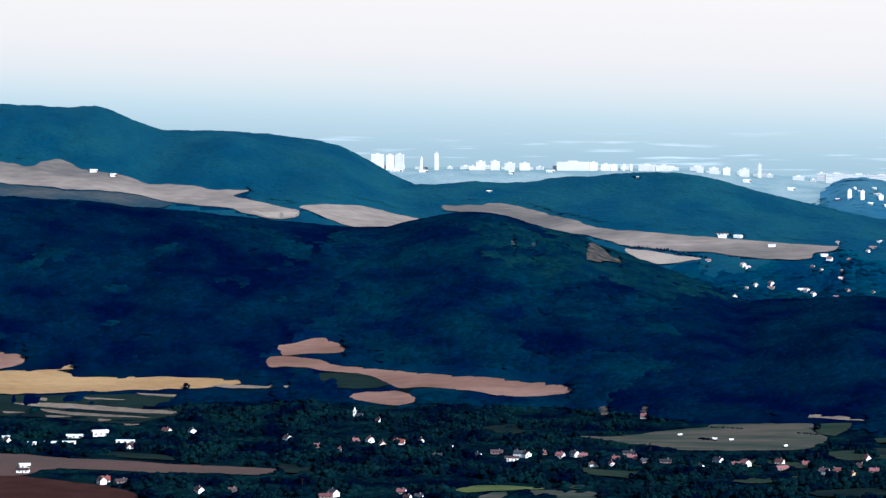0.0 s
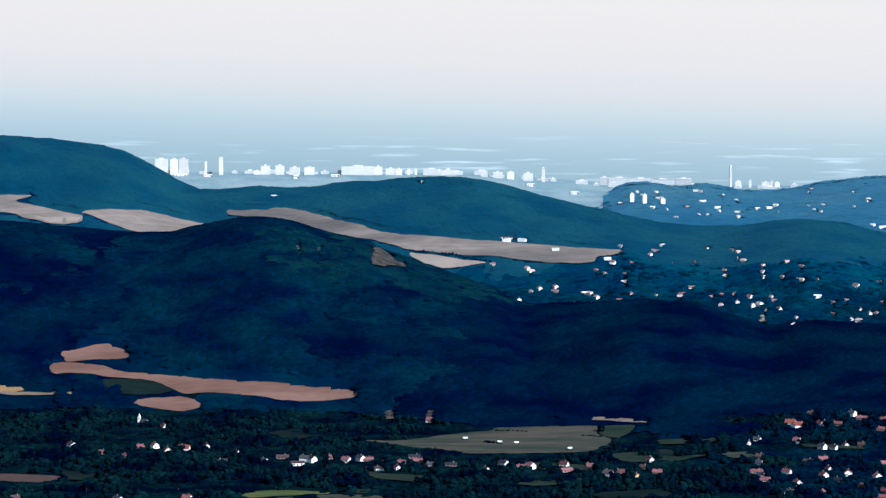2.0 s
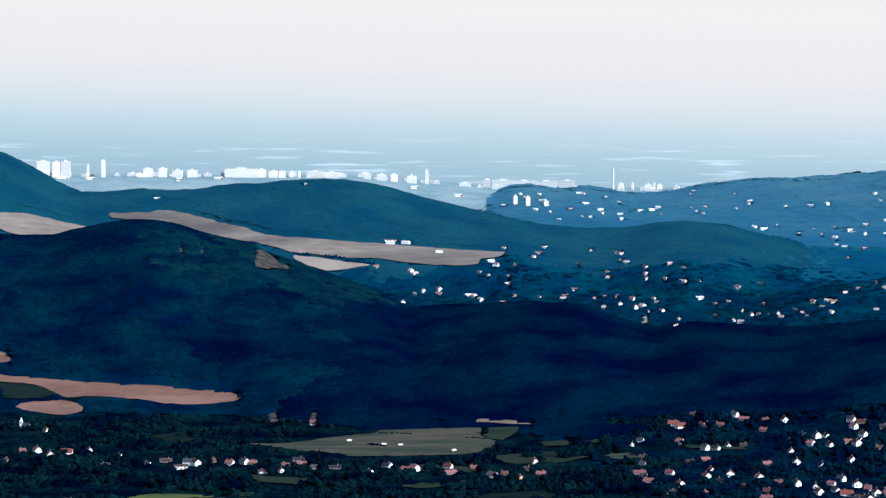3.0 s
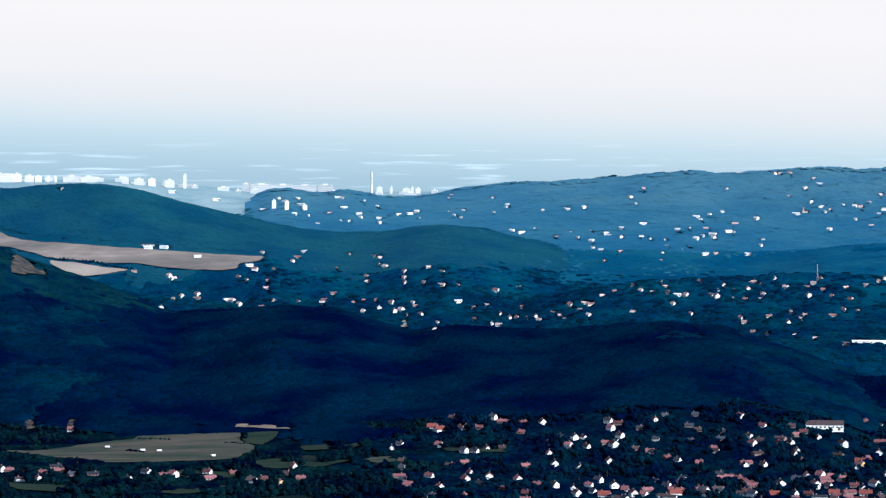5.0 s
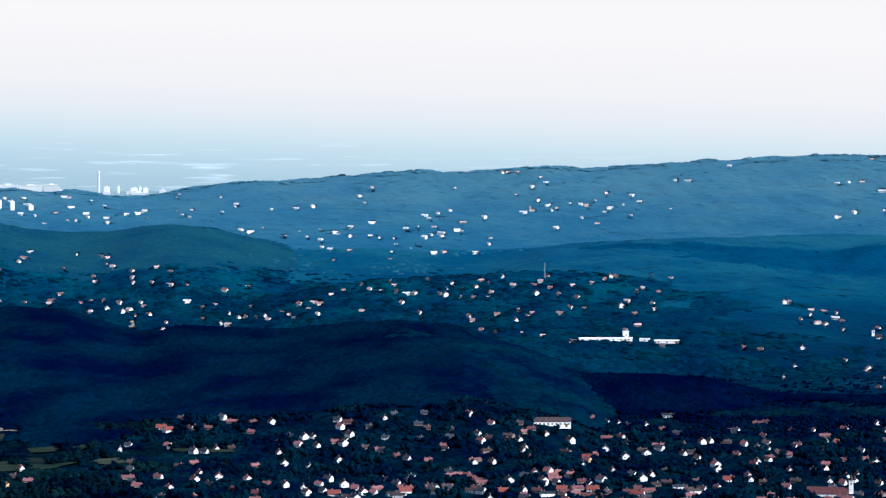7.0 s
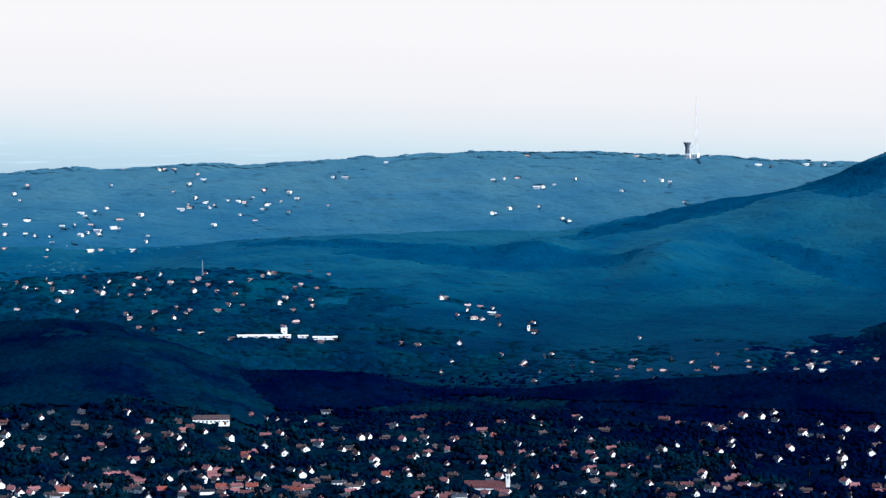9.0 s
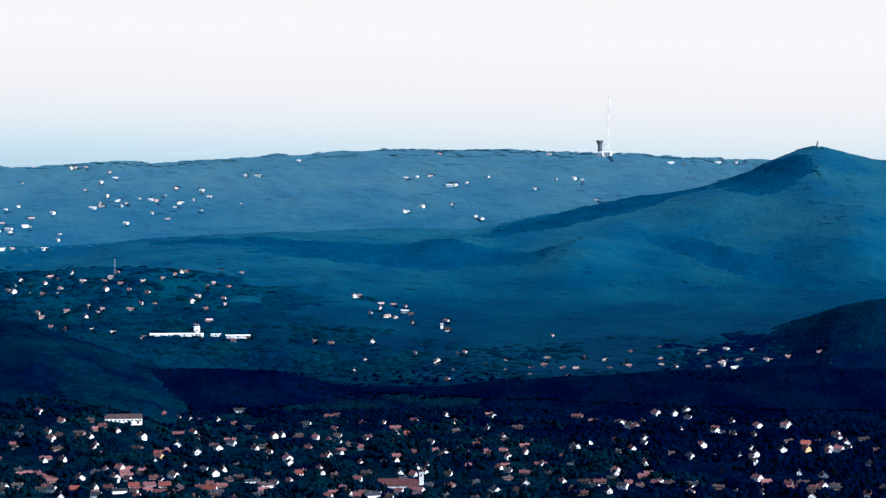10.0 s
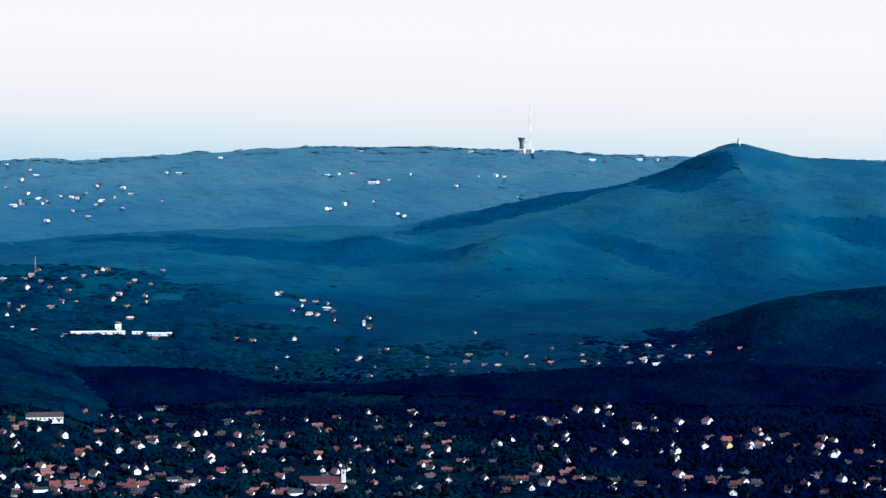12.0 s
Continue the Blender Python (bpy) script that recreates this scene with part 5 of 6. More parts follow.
for bearing, rng, width, high in ((-0.95, 4760, 20, 2.5), (-0.4, 4740, 14, 2.5), (1.4, 4720, 8, 4), (2.2, 4750, 14, 2.5), (6.2, 4700, 12, 3), (7.1, 4640, 12, 3)):
    x, y = polar(bearing, rng)
    barn(x, y, width, 9, high, facing_of(x, y) + rnd.uniform(-8, 8), WHITE, SHED_ROOF, "low white warehouse on the plain", 3)
    HOUSES.append((x, y, width / 2))

# small white vehicles and bales on the stubble field
for x, y, turned in ((223, 2623, 20), (253, 2592, -10), (268, 2586, 5), (313, 2545, 40)):
    trailer = standing("trailer", x, y, facing_of(x, y) + turned, "white covered farm trailer on the stubble field", "trailer", -0.9)
    part("body", mesh_of("body", *box(-2.2, -1.0, 0.8, 2.2, 1.0, 2.2), WHITE), trailer)
    part("drawbar", mesh_of("drawbar", *beam((2.2, 0, 0.8), (3.8, 0, 0.6), 0.15), METAL), trailer)
    for wx in (-1.5, 1.5):
        for wy in (-1.0, 1.0):
            v, f = tube(0.5, 0.5, -0.15, 0.15, 12)
            part("wheel", mesh_of("wheel", [(a + wx, c + wy, b + 0.5) for a, b, c in v], f, SLATE), trailer)


# ---- single trees in the gardens ----
def leafy_tree(seed, high, wide, mat):
    """Tapered trunk, limbs, and a crown of many leaf clumps."""
    g = np.random.default_rng(seed)
    base = new("tree")
    part("trunk", mesh_of("trunk", *tube(0.28, 0.12, -0.5, high * 0.6, 8), BARK), base)
    for k in range(4):
        turn_by = 1.57 * k + g.uniform(-0.5, 0.5)
        a = (0, 0, high * g.uniform(0.25, 0.45))
        b = (wide * 0.32 * math.cos(turn_by), wide * 0.32 * math.sin(turn_by), high * g.uniform(0.55, 0.75))
        part("limb", mesh_of("limb", *beam(a, b, 0.16), BARK), base)
    verts, faces = [], []
    for k in range(26):
        up = g.uniform(0.28, 1.0)
        bulge = math.sin(math.pi * min(1, (up - 0.15) / 0.9)) ** 0.6
        turn_by, out = g.uniform(0, 6.28), wide * 0.5 * bulge * math.sqrt(g.uniform(0.1, 1))
        size = wide * g.uniform(0.11, 0.2)
        pts = ICO_V * size * g.uniform(0.65, 1.3, (12, 1)) + (out * math.cos(turn_by), out * math.sin(turn_by), up * high - size * 0.4)
        faces.append(ICO_F + 12 * k)
        verts.append(pts)
    crown = new("crown", quick_mesh("crown", np.concatenate(verts), np.concatenate(faces), mat, False))
    crown.parent = base
    return base


# ---- woods ----
CLEAR_ROOFS = np.zeros(OPEN_LAND.shape, bool)
for x, y, reach in HOUSES:
    b, r = math.degrees(math.atan2(x, y)), math.hypot(x, y)
    wide = math.degrees(reach * 0.75 / r)
    CLEAR_ROOFS[int((b - wide - B0) / STEP_B):int((b + wide - B0) / STEP_B) + 1, int((r - 8 - R0) / STEP_R):int((r + 8 - R0) / STEP_R) + 1] = True


def raster(grid, b, r):
    i = np.clip(((b - B0) / STEP_B).astype(int), 0, grid.shape[0] - 1)
    j = np.clip(((r - R0) / STEP_R).astype(int), 0, grid.shape[1] - 1)
    return grid[i, j]


ICO = 0.5257311, 0.8506508
ICO_V = np.array([(-ICO[0], 0, ICO[1]), (ICO[0], 0, ICO[1]), (-ICO[0], 0, -ICO[1]), (ICO[0], 0, -ICO[1]), (0, ICO[1], ICO[0]), (0, ICO[1], -ICO[0]), (0, -ICO[1], ICO[0]), (0, -ICO[1], -ICO[0]), (ICO[1], ICO[0], 0), (-ICO[1], ICO[0], 0), (ICO[1], -ICO[0], 0), (-ICO[1], -ICO[0], 0)])
_e = [(i, j, k) for i in range(12) for j in range(i + 1, 12) for k in range(j + 1, 12) if all(np.linalg.norm(ICO_V[p] - ICO_V[q]) < 1.06 for p, q in ((i, j), (j, k), (i, k)))]
ICO_F = np.array([t if np.dot(np.cross(ICO_V[t[1]] - ICO_V[t[0]], ICO_V[t[2]] - ICO_V[t[0]]), ICO_V[t[0]]) > 0 else (t[0], t[2], t[1]) for t in _e])


def clump_set(lumps, seed):
    """A crown one metre high and about one wide, of several ragged clumps."""
    g = np.random.default_rng(seed)
    verts, faces = [], []
    for k in range(lumps):
        size = g.uniform(0.15, 0.30) if k else 0.36
        turn = Euler(g.uniform(0, 6.28, 3)).to_matrix()
        pts = ICO_V @ np.array(turn).T * size * (g.uniform(0.72, 1.25, (12, 1)) if lumps > 1 else g.uniform(0.86, 1.12, (12, 1))) * (1, 1, g.uniform(0.8, 1.15))
        angle = g.uniform(0, 6.28)
        off = np.array([0.34 * math.cos(angle), 0.34 * math.sin(angle), g.uniform(0.30, 0.85)]) if k else np.array([0, 0, 0.5])
        faces.append(ICO_F + 12 * k)
        verts.append(pts + off)
    return np.concatenate(verts), np.concatenate(faces)


def low_dome(seed):
    """The uneven top of one crown in a closed canopy, open below, a metre wide."""
    g = np.random.default_rng(seed)
    turn = np.arange(6) * math.pi / 3
    inner = np.stack([0.27 * np.cos(turn), 0.27 * np.sin(turn), np.full(6, 0.72)], -1) * (1 + g.uniform(-0.16, 0.16, (6, 1)))
    outer = np.stack([0.52 * np.cos(turn + 0.5), 0.52 * np.sin(turn + 0.5), np.full(6, -1.6)], -1) * (1 + g.uniform(-0.2, 0.2, (6, 1)))
    verts = np.concatenate([[(0.05, 0, g.uniform(0.95, 1.2))], inner, outer])
    faces = [(0, 1 + k, 1 + (k + 1) % 6) for k in range(6)]
    for k in range(6):
        faces += [(1 + k, 7 + k, 1 + (k + 1) % 6), (7 + k, 7 + (k + 1) % 6, 1 + (k + 1) % 6)]
    return verts, np.array(faces)


def swell(x, y):
    """The uneven height of a closed canopy."""
    return 0.8 * value_noise(x, y, 16, 61) + 1.2 * value_noise(x, y, 45, 62)


def wood(name, label, mat, b, r, tall, wide, lumps, seed, dome=0.0, sheet=None):
    """Tree crowns at bearings b and ranges r, joined into one canopy."""
    g = np.random.default_rng(seed)
    z, _ = relief(b, r)
    x, y = r * np.sin(np.radians(b)), r * np.cos(np.radians(b))
    verts, faces, start = [], [], 0
    if dome:  # the canopy lies along the slope
        z = z + swell(x, y)
        rise_x, rise_y = (relief(np.degrees(np.arctan2(x + p, y + q)), np.hypot(x + p, y + q))[0] + swell(x + p, y + q) - z for p, q in ((4, 0), (0, 4)))
    kinds = g.integers(0, 9, len(b))
    for k in range(9):
        pick = np.flatnonzero(kinds == k)
        if not len(pick):
            continue
        v, f = low_dome(seed * 31 + k) if dome else clump_set(lumps, seed * 31 + k)
        spin = g.uniform(0, 6.28, len(pick))
        c, s = np.cos(spin)[:, None], np.sin(spin)[:, None]
        w, h = wide[pick][:, None], tall[pick][:, None]
        px = (v[:, 0] * c - v[:, 1] * s) * w + x[pick][:, None]
        py = (v[:, 0] * s + v[:, 1] * c) * w + y[pick][:, None]
        if dome:
            pz = z[pick][:, None] + h + dome * v[:, 2] + (px - x[pick][:, None]) * rise_x[pick][:, None] / 4 + (py - y[pick][:, None]) * rise_y[pick][:, None] / 4
        else:
            pz = z[pick][:, None] + h - h * 1.3 * (0.95 - v[:, 2])
        verts.append(np.stack([px, py, pz], -1).reshape(-1, 3))
        faces.append((f[None] + (np.arange(len(pick)) * len(v))[:, None, None]).reshape(-1, 3) + start)
        start += len(pick) * len(v)
    if sheet is not None:
        v, f = leaf_sheet(*sheet)
        verts.append(v)
        faces.append(f + start)
    ob = new(name, quick_mesh(name, np.concatenate(verts), np.concatenate(faces), mat, True))
    return tagged(ob, label, "woodland", kind="stuff")


def scatter(b0, b1, r0, r1, gap, seed):
    """Jittered places about gap metres apart."""
    g = np.random.default_rng(seed)
    bs, rs = [], []
    for r in np.arange(r0, r1, gap):
        n = int((b1 - b0) * math.pi / 180 * r / gap)
        bs.append(np.linspace(b0, b1, n, endpoint=False) + g.uniform(0, 1, n) * (b1 - b0) / n)
        rs.append(r + g.uniform(0, gap, n))
    return np.concatenate(bs), np.concatenate(rs)


# ground that lies behind a crest, seen from the lookout, gets few trees
look_b = np.arange(B0, 39.0, 0.1)
look_r = np.arange(R0, 4940.0, 8.0)
LB, LR = np.meshgrid(look_b, look_r, indexing="ij")
LZ, LK = relief(LB, LR)
SKYLINE = np.maximum.accumulate((LZ + 5 - EYE) / LR, axis=1)


def in_sight(b, r, z, tall):
    i = np.clip(((b - B0) / 0.1).astype(int), 0, len(look_b) - 1)
    j = np.clip(((r - R0) / 8.0).astype(int) - 1, 0, len(look_r) - 1)
    return (z + tall - EYE) / r > SKYLINE[i, j] - 0.0006


def headroom(b, r, z, roofs=True):
    """How high leaves may stand before they hide the open land or the house behind them."""
    free = np.full(np.shape(b), 160.0)
    for back in np.arange(159, -1, -3.0):
        free[raster(OPEN_LAND, b, r + back)] = back
        if roofs and back < 16:
            free[raster(CLEAR_ROOFS, b, r + back)] = back
    return np.where(free > 159.5, 1e4, free * (EYE - z) / (r + free))


def plant(b, r, tall, seed, keep, hide=0.0):
    """Which of the places grow a tree: fitted to the camera's view, none where it would hide a field or a house."""
    g = np.random.default_rng(seed)
    z, which = relief(b, r)
    ok = (g.uniform(0, 1, len(b)) < keep(b, r, which)) & (np.minimum(headroom(b, r, z) + hide, headroom(b, r, z, False)) >= tall)
    seen = in_sight(b, r, z, tall)
    return ok & (seen | (g.uniform(0, 1, len(b)) < 0.02)), which


def leaf_sheet(span, low, keep):
    """The closed layer of leaves under the crowns: it follows the ground and comes down at the wood's edges."""
    cols = np.flatnonzero((bearings >= -10.2) & (bearings <= 38.0))
    rows = np.flatnonzero((ranges >= span[0]) & (ranges <= span[1]))
    b, r, z, k = (m[np.ix_(cols, rows)] for m in (BB, RR, ZZ, KIND))
    room = headroom(b, r, z, False)
    grown = (keep(b, r, k) > 0.45 + 0.4 * value_noise(r * np.sin(np.radians(b)), r * np.cos(np.radians(b)), 14, 63)) & (keep(b, r, k) > 0.02) & (room > 0.3)
    room = np.minimum(room, np.maximum(headroom(b, r, z), 0.6))
    for back in (30, 25, 20, 15, 10, 5):
        room = np.where(raster(OPEN_LAND, b, r - back), np.minimum(room, 0.3 + 0.24 * back), room)
    x, y = r * np.sin(np.radians(b)), r * np.cos(np.radians(b))
    top = np.where(room > 0.3, z + np.minimum(low + swell(x, y), room), z - 0.4)
    top = np.where(grown, top, np.minimum(top, z + 0.25))
    nc, nrr = b.shape
    i, j = np.meshgrid(np.arange(nc - 1), np.arange(nrr - 1), indexing="ij")
    a, c = i * nrr + j, (i + 1) * nrr + j
    near_crest = in_sight(b, r, z, 12.0)
    alive = ((grown[:-1, :-1] | grown[1:, :-1] | grown[:-1, 1:] | grown[1:, 1:]) & near_crest[:-1, :-1]).ravel()
    a, c = a.ravel()[alive], c.ravel()[alive]
    tris = np.concatenate([np.stack([a, a + 1, c + 1], -1), np.stack([a, c + 1, c], -1)])
    used, tris = np.unique(tris, return_inverse=True)
    return np.stack([x, y, top], -1).reshape(-1, 3)[used], tris.reshape(-1, 3)


def canopy(name, label, mat, span, gap, low, high, spread, lumps, seed, keep, dome=0.0, mingle=0.0, hide=0.0):
    b, r = scatter(-10.2, 38.0, *span, gap, seed)
    g = np.random.default_rng(seed + 1)
    tall = g.uniform(low, high, len(b))
    if dome:  # lower crowns where something behind them stays in view
        ground, _ = relief(b, r)
        lower = headroom(b, r, ground) - swell(r * np.sin(np.radians(b)), r * np.cos(np.radians(b))) + 0.1
        tall = np.where(lower > 0.9, np.minimum(tall, lower), tall)
    if mingle:  # neighbouring woods grow into one another
        aside = g.normal(0, mingle, len(b))
        ok, _ = plant(b, r, tall, seed + 2, lambda b, r, k: keep(b, r, relief(b + aside, r)[1]) * (k != 7))
    else:
        ok, _ = plant(b, r, tall, seed + 2, keep, hide)
    if dome:  # the canopy comes down to the ground where it borders open land
        for back in (4, 8, 12, 16):
            ok &= ~raster(OPEN_LAND, b, r - back)
    return wood(name, label, mat, b[ok], r[ok], tall[ok], gap * g.uniform(*spread, ok.sum()), lumps, seed + 3, dome, (span, low - 0.3, keep) if dome else None)


def in_village(b, r, k):
    return (k == 1) & (b > 9.8 + 1.6 * patchy(b, r, 45)) & (r < 2710 + 25 * patchy(b, r, 60))


def patchy(b, r, size):
    return value_noise(r * np.sin(np.radians(b)), r * np.cos(np.radians(b)), size, 9)


def stands(share, b, r):
    """Turns a share of the land into whole stands of trees with ragged edges."""
    x, y = r * np.sin(np.radians(b)), r * np.cos(np.radians(b))
    return share > 0.5 + 0.33 * value_noise(x, y, 46, 64) + 0.17 * value_noise(x, y, 15, 65)


def lower_slope(b, r):
    """One below the foot of the peak, zero higher up, with a ragged change between."""
    return stands(np.clip((3640 + 140 * patchy(b, r, 130) - r) / 180, 0, 1), b, r)


def sunny(b, r, k):
    """How far open scrub has taken over: the shoulder of the cone hill."""
    shoulder = 1.25 - ((b - 3.7) / 2.9) ** 2 - ((r - 3305) / 140) ** 2 - 0.7 * patchy(b, r, 18) - 0.5 * patchy(b, r, 60)
    return (k == 1) & stands(shoulder, b, r)


def west_stand(b, r):
    """Lighter wood on the western part and the eastern tail of the near ridge, darker between them; the tail's sunlit
    tone is in the colour.
    """
    west = np.clip((4.6 - b + 2.5 * patchy(b, r, 120)) / 3.5, 0, 1) * np.clip((b + 3.6 + 1.5 * patchy(b, r, 80)) / 2.5, 0.3, 1)
    tail = np.clip((b - 16.0 - 1.5 * patchy(b, r, 60)) / 4, 0, 0.75)
    return stands(np.maximum(west, tail), b, r)


def low_back(b, r):
    """The lower slope of the back hills, where the gardens reach up."""
    return stands(np.clip((3880 + 70 * patchy(b, r, 60) - r) / 130, 0, 1) * np.clip((b - 3.5) / 2, 0, 1), b, r)


def shade_patches(b, r, k, fringe=0.0):
    """Patches of the peak and its spurs where shade is painted as darker wood, and the half-dark fringe round them."""
    shade_a = 1.0 - ((b - 29.3) / 2.1) ** 2 - ((r - 4210 - 48 * (b - 29.3)) / 75) ** 2
    shade_b = 1.0 - ((b - 25.3) / 2.6) ** 2 - ((r - 3890) / 80) ** 2
    shade_f = 0.7 - ((b - 22.2) / 2.0) ** 2 - ((r - 3965 + 12 * (b - 22.2)) / 40) ** 2
    shade_c = 1.0 - ((b - 32.3 + (r - 3860) * 0.0120) / 0.75) ** 2 - ((r - 3860) / 150) ** 2
    shade_d = 1.0 - ((b - 36.6) / 1.3) ** 2 - ((r - 4010) / 50) ** 2
    shade_e = 1.0 - ((b - 32.6) / 0.9) ** 2 - ((r - 4290) / 100) ** 2
    return np.isin(k, (0, 8)) & stands(np.maximum.reduce([shade_a, shade_b, shade_c, shade_d, shade_e, shade_f]) - 0.2 * patchy(b, r, 80) + 0.3 + fringe, b, r)


def gardens(b, r):
    """The villa hill and the gardens round it; open slope woods farther on."""
    return stands(np.clip((24.6 + 1.2 * patchy(b, r, 70) + np.clip((3420 - r) / 120, 0, 3) - b + 0.8) / 4.0, 0, 1), b, r)


def low_end(b, r, k):
    """Where the gardens of the village take over from the field hedges."""
    return stands(np.clip((b - 9.5 - 1.5 * patchy(b, r, 60)) / 3, 0, 1), b, r)


def east_end(b, r):
    return stands(np.clip((b - 27.0 - 2.0 * patchy(b, r, 60) + (r - 2400) * 0.004) / 6, 0, 1), b, r)


def far_end(b, r):
    """The far end of the middle valley, where the woods turn paler with painted haze."""
    return stands(np.clip((r - 4020 - 90 * patchy(b, r, 90)) / 150, 0, 1), b, r)


def upper_floor(b, r):
    return stands(np.clip((r - 3740 - 90 * patchy(b, r, 90)) / 160, 0, 1), b, r)


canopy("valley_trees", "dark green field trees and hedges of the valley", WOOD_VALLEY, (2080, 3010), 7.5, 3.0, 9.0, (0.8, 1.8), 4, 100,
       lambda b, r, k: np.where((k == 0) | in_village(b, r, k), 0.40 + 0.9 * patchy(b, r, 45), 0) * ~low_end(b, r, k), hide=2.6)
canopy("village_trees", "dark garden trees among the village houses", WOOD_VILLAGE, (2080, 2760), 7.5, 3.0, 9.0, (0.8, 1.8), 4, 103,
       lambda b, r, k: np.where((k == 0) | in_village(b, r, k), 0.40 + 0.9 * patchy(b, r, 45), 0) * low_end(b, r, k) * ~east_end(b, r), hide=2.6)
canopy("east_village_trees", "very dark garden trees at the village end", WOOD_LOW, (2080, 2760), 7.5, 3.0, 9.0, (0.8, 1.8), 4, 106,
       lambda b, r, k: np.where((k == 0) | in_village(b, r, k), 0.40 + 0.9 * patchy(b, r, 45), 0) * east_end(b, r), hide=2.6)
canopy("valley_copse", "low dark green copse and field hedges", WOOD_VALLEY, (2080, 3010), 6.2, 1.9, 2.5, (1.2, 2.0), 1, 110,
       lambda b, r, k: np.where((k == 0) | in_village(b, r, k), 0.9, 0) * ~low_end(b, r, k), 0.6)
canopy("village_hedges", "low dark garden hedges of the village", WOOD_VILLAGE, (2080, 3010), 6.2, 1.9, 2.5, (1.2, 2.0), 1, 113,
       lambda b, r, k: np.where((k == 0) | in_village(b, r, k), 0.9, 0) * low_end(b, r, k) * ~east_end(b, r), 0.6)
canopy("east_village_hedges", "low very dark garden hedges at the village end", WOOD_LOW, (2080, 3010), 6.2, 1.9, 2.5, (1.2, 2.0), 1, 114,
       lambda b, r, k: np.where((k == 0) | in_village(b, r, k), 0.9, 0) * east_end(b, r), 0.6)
canopy("villa_garden_trees", "dark trees in the gardens of the middle valley", WOOD_GARDEN, (3140, 3960), 7.2, 4.2, 5.4, (0.9, 2.2), 1, 115,
       lambda b, r, k: np.where((np.isin(k, (0, 4)) | (k == 6) & low_back(b, r) | (k == 8) & lower_slope(b, r)) & (b > 2.5), (0.50 + 0.7 * patchy(b, r, 60)) * np.clip((3900 - r) / 160, 0, 1) * gardens(b, r), 0) * 0.6 * np.clip((22.8 - b) / 2.5, 0.15, 1), 0.32, 0.5)
canopy("hamlet_trees", "dark trees among the houses of the lower valley", WOOD_GARDEN, (2960, 3360), 6.5, 4.2, 5.6, (0.9, 2.2), 1, 116,
       lambda b, r, k: np.where(((k == 0) | (k == 8)) & (b >= 20.5), 0.35 + 0.8 * patchy(b, r, 45), 0) * 0.6, 0.32)
canopy("valley_edge_trees", "very dark trees along the low ridge line", WOOD_LOW, (2930, 3160), 8.0, 4.6, 7.6, (0.9, 1.7), 2, 117,
       lambda b, r, k: np.where((k == 0) | (k == 2), 0.35 + 0.9 * patchy(b, r, 40), 0) * (b > 19.5) * np.clip((3170 - r) / 130, 0, 1), hide=2.5)
canopy("wood_edge_trees", "very dark trees along the wood edge above the village", WOOD_LOW, (2700, 2860), 7.0, 3.0, 6.5, (0.9, 1.8), 3, 119,
       lambda b, r, k: ((k == 0) | (k == 2) | in_village(b, r, k)) * (b > 18) * (0.45 + 0.9 * patchy(b, r, 40)), hide=2.5)
canopy("terrace_trees", "garden trees of the far slope, painted pale with haze", WOOD_TERRACE, (3860, 4560), 8.0, 3.8, 4.8, (1.0, 2.0), 1, 118,
       lambda b, r, k: np.where(((k == 7) | (k == 0)) & (b > 7) & (b < 24), 0.25 + 0.7 * patchy(b, r, 80), 0) * 0.44, 0.7, 0.5)
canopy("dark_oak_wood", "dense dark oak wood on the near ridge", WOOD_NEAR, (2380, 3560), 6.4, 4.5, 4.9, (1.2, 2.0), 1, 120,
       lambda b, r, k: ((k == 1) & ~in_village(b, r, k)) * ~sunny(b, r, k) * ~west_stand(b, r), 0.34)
canopy("mixed_oak_wood", "slightly lighter oak wood on the long near ridge", WOOD_WEST, (2380, 3560), 6.4, 4.5, 4.9, (1.2, 2.0), 1, 122,
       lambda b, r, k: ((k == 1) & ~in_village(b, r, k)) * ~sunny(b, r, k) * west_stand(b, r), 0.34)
canopy("sunny_slope_wood", "olive green scrub wood on the cone hill", WOOD_SCRUB, (2380, 3560), 6.4, 4.5, 4.9, (1.2, 2.0), 1, 125,
       lambda b, r, k: sunny(b, r, k) & ~in_village(b, r, k), 0.34)
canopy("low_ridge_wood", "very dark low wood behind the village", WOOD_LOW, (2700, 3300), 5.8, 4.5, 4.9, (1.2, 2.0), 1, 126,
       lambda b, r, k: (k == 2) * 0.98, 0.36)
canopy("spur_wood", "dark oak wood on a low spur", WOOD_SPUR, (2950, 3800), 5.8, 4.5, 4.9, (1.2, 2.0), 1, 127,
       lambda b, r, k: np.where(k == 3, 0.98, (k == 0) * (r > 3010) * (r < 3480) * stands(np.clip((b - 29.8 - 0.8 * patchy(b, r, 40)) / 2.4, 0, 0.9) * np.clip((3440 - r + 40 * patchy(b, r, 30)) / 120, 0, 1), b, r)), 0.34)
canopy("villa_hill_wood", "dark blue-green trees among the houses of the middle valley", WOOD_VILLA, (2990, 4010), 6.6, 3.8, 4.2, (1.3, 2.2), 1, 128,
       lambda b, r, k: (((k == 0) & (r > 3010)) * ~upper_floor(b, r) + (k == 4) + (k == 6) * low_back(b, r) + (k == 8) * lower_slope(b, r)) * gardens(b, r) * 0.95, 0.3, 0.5)
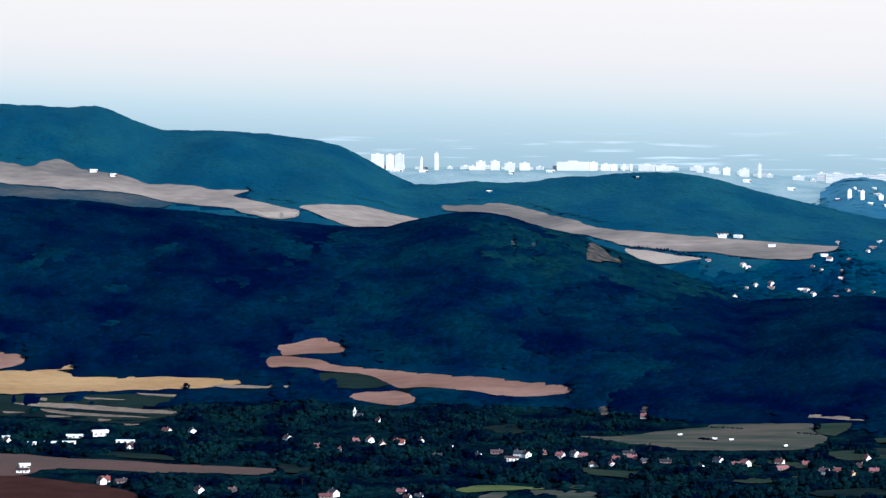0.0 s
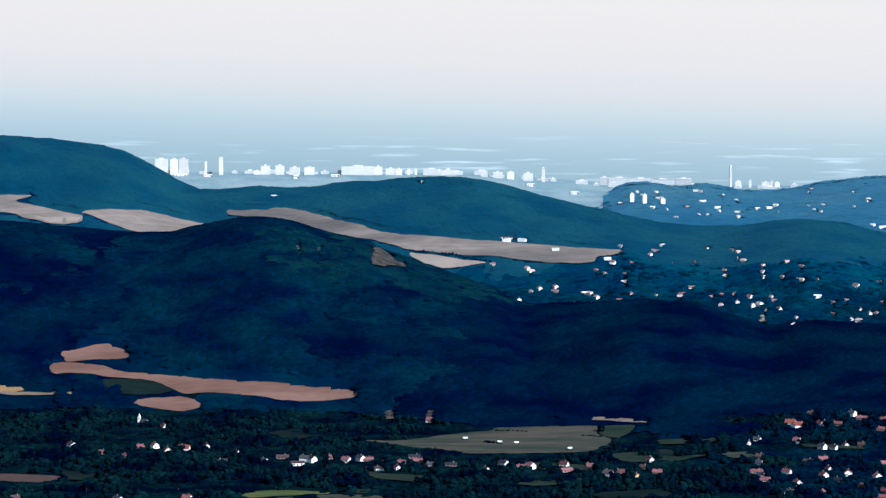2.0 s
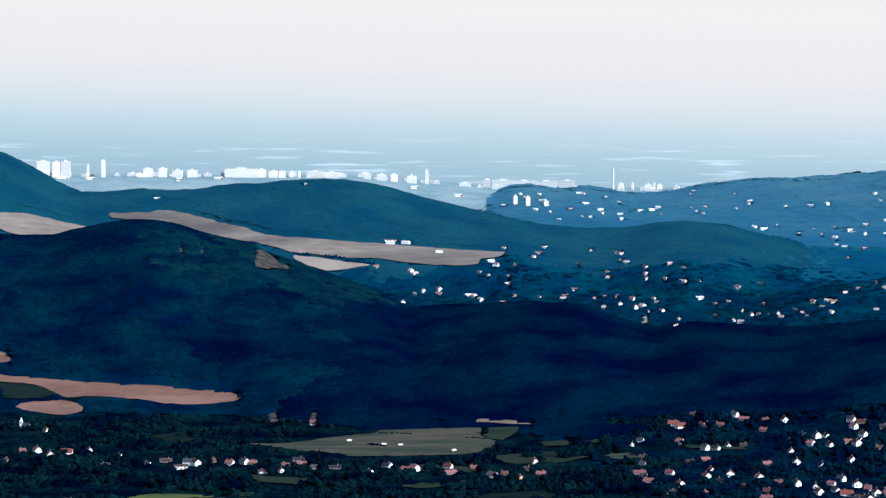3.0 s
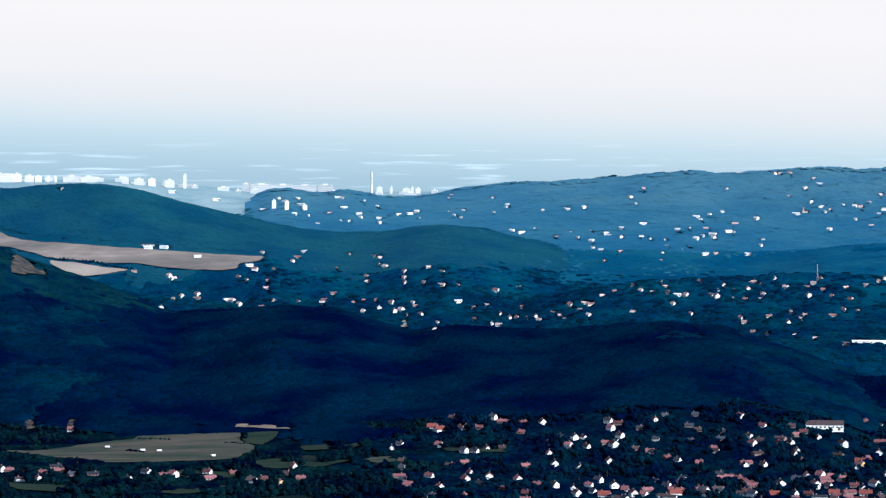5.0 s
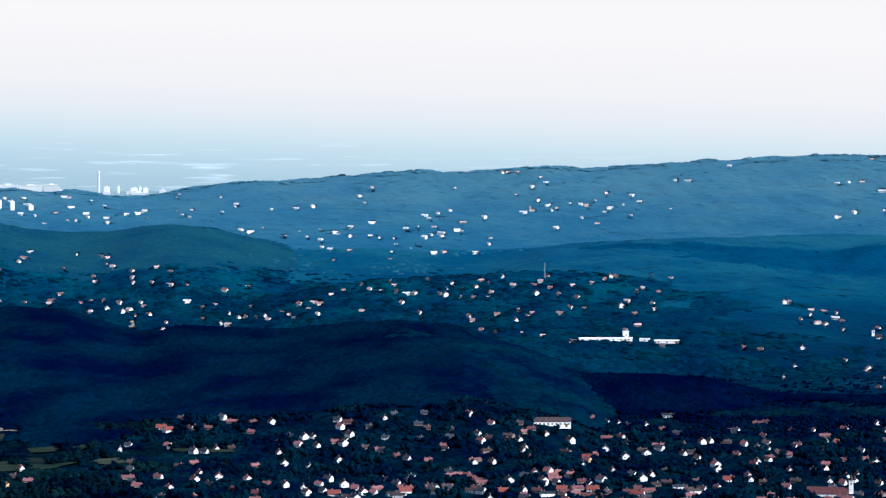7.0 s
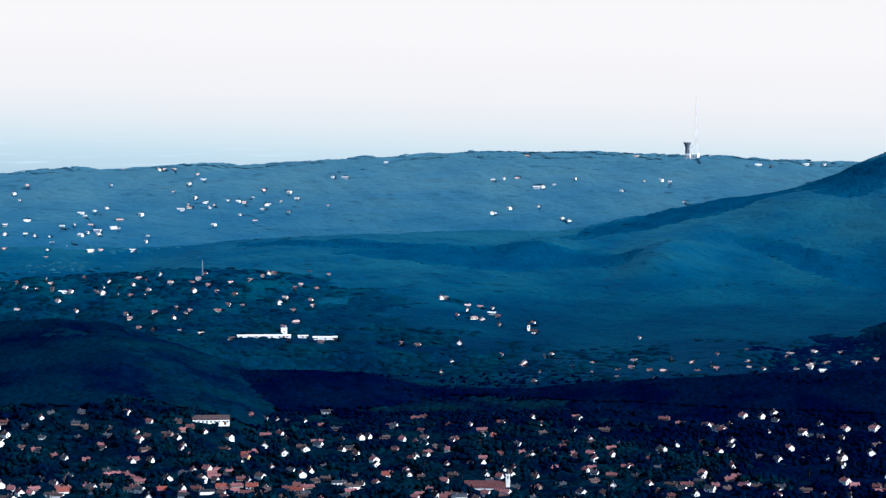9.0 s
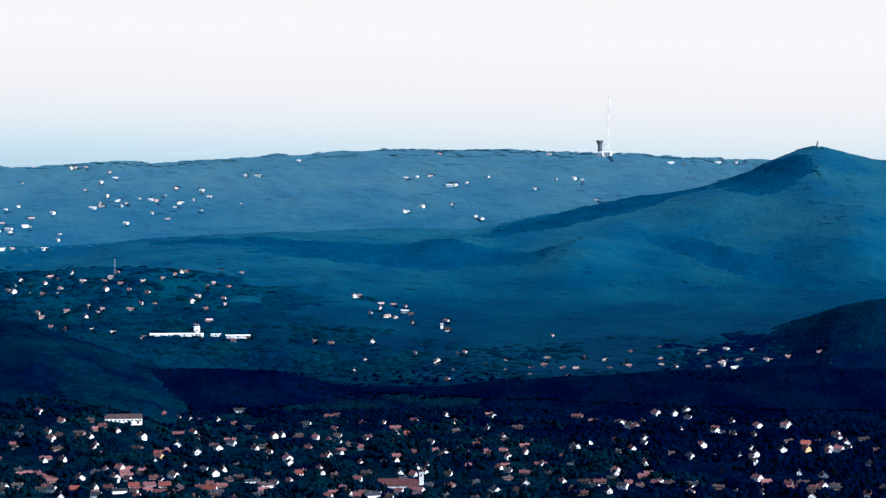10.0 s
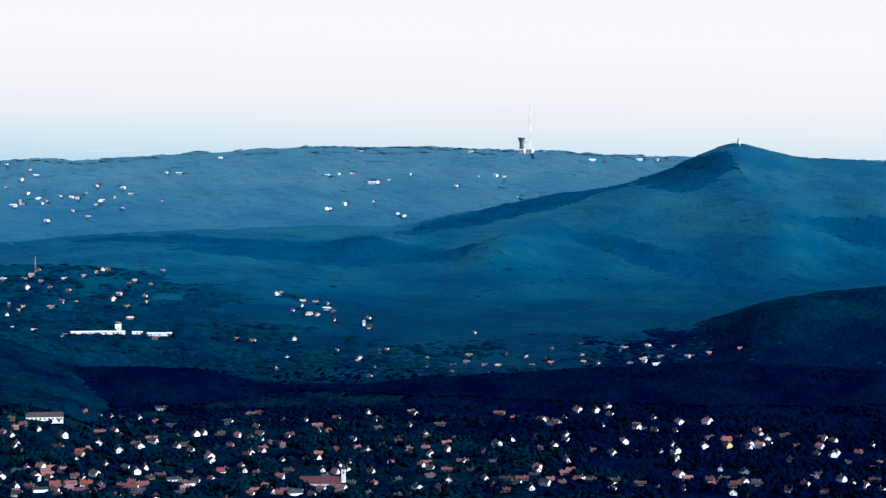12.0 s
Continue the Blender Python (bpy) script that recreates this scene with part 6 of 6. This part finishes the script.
canopy("middle_valley_trees", "trees at the foot of the peak, painted blue with haze", WOOD_SLOPE, (2990, 4010), 6.6, 3.8, 4.2, (1.3, 2.2), 1, 130,
       lambda b, r, k: (((k == 0) & (r > 3010)) * ~upper_floor(b, r) + (k == 4) + (k == 8) * lower_slope(b, r)) * ~gardens(b, r) * ~shade_patches(b, r, k, 0.45) * 0.95, 0.28, 0.5)
canopy("pine_stand", "slope wood on the peak, painted darker for shade", WOOD_SHADE, (3600, 4500), 6.0, 4.2, 4.6, (1.3, 2.2), 1, 135,
       lambda b, r, k: shade_patches(b, r, k), 0.22)
canopy("pine_fringe", "slope wood half darkened around the painted shade", WOOD_HALF_SHADE, (3560, 4560), 6.4, 4.2, 4.6, (1.3, 2.2), 1, 138,
       lambda b, r, k: shade_patches(b, r, k, 0.45) & ~shade_patches(b, r, k), 0.22)
canopy("back_hill_wood", "wood on the back hills, painted blue with haze", WOOD_MID, (3560, 4500), 6.8, 4.2, 4.6, (1.3, 2.2), 1, 150,
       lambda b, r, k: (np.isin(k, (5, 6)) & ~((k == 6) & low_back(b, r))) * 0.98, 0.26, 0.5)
canopy("peak_wood", "wood on the peak and its foot, painted blue with haze", WOOD_SLOPE, (3440, 4760), 7.5, 4.2, 4.6, (1.3, 2.2), 1, 160,
       lambda b, r, k: ((k == 8) * ~lower_slope(b, r) + (k == 0) * upper_floor(b, r) * ~far_end(b, r)) * ~shade_patches(b, r, k, 0.45) * 0.98, 0.17)
canopy("far_ridge_wood", "wood on the far ridge, haze painted into its pale blue", WOOD_FAR, (3900, 4800), 7.8, 3.4, 3.7, (1.3, 2.2), 1, 170,
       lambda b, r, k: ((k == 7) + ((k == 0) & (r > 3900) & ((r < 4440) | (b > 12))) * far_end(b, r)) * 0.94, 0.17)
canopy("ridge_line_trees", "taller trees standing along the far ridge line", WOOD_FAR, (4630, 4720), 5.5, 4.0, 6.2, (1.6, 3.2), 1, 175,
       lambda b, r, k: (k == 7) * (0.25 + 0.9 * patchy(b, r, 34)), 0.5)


TREE_KINDS = [(leafy_tree(900 + k, h, w, WOOD_VALLEY), label) for k, (h, w, label) in enumerate(((9, 8, "broad dark green garden tree"), (8, 6.5, "round dark green fruit tree"), (11, 7, "tall dark green lime tree"), (12, 3.6, "slim dark poplar beside the gardens"), (7, 7, "low spreading dark green tree")))]
g = np.random.default_rng(77)
placed = [0] * len(TREE_KINDS)
spots = scatter(-9.6, 37.2, 2150, 2460, 34.0, 78)
tall = np.full(len(spots[0]), 8.0)
fit_for, _ = plant(*spots, tall, 79, lambda b, r, k: np.where(k == 0, 0.5, 0))
for bearing, rng in list(zip(spots[0][fit_for], spots[1][fit_for]))[::2][:130]:
    k = int(g.integers(0, len(TREE_KINDS)))
    x, y = polar(float(bearing), float(rng))
    m = pose(x, y, ground_z(x, y), 0, 0, float(g.uniform(0, 360)))
    tree, label = TREE_KINDS[k]
    if placed[k]:
        copy_thing(tree, m)
    else:
        tree.matrix_basis = m
        tagged(tree, label, "tree", "garden trees")
    placed[k] += 1
# lone field trees and field hedges
for x, y in ((356, 2648), (-266, 2888)):
    copy_thing(TREE_KINDS[4][0], pose(x, y, ground_z(x, y), 0, 0, 40))
for x0, y0, x1, y1, n, high in ((258, 2680, 285, 2665, 12, 2.0), (240, 2601, 252, 2588, 8, 3.0), (336, 2635, 352, 2625, 8, 2.0), (248, 3884, 309, 3860, 18, 3.5), (309, 3860, 360, 3815, 22, 4.0)):
    s = np.linspace(0, 1, n)
    hx, hy = x0 + (x1 - x0) * s + g.uniform(-1, 1, n), y0 + (y1 - y0) * s + g.uniform(-2, 2, n)
    hedge = wood("field_hedge", "low dark hedge across a pale field", WOOD_VALLEY if y0 < 3000 else WOOD_GARDEN, np.degrees(np.arctan2(hx, hy)), np.hypot(hx, hy), g.uniform(0.6, 1.1, n) * high, g.uniform(3, 5, n), 2, 500 + n)
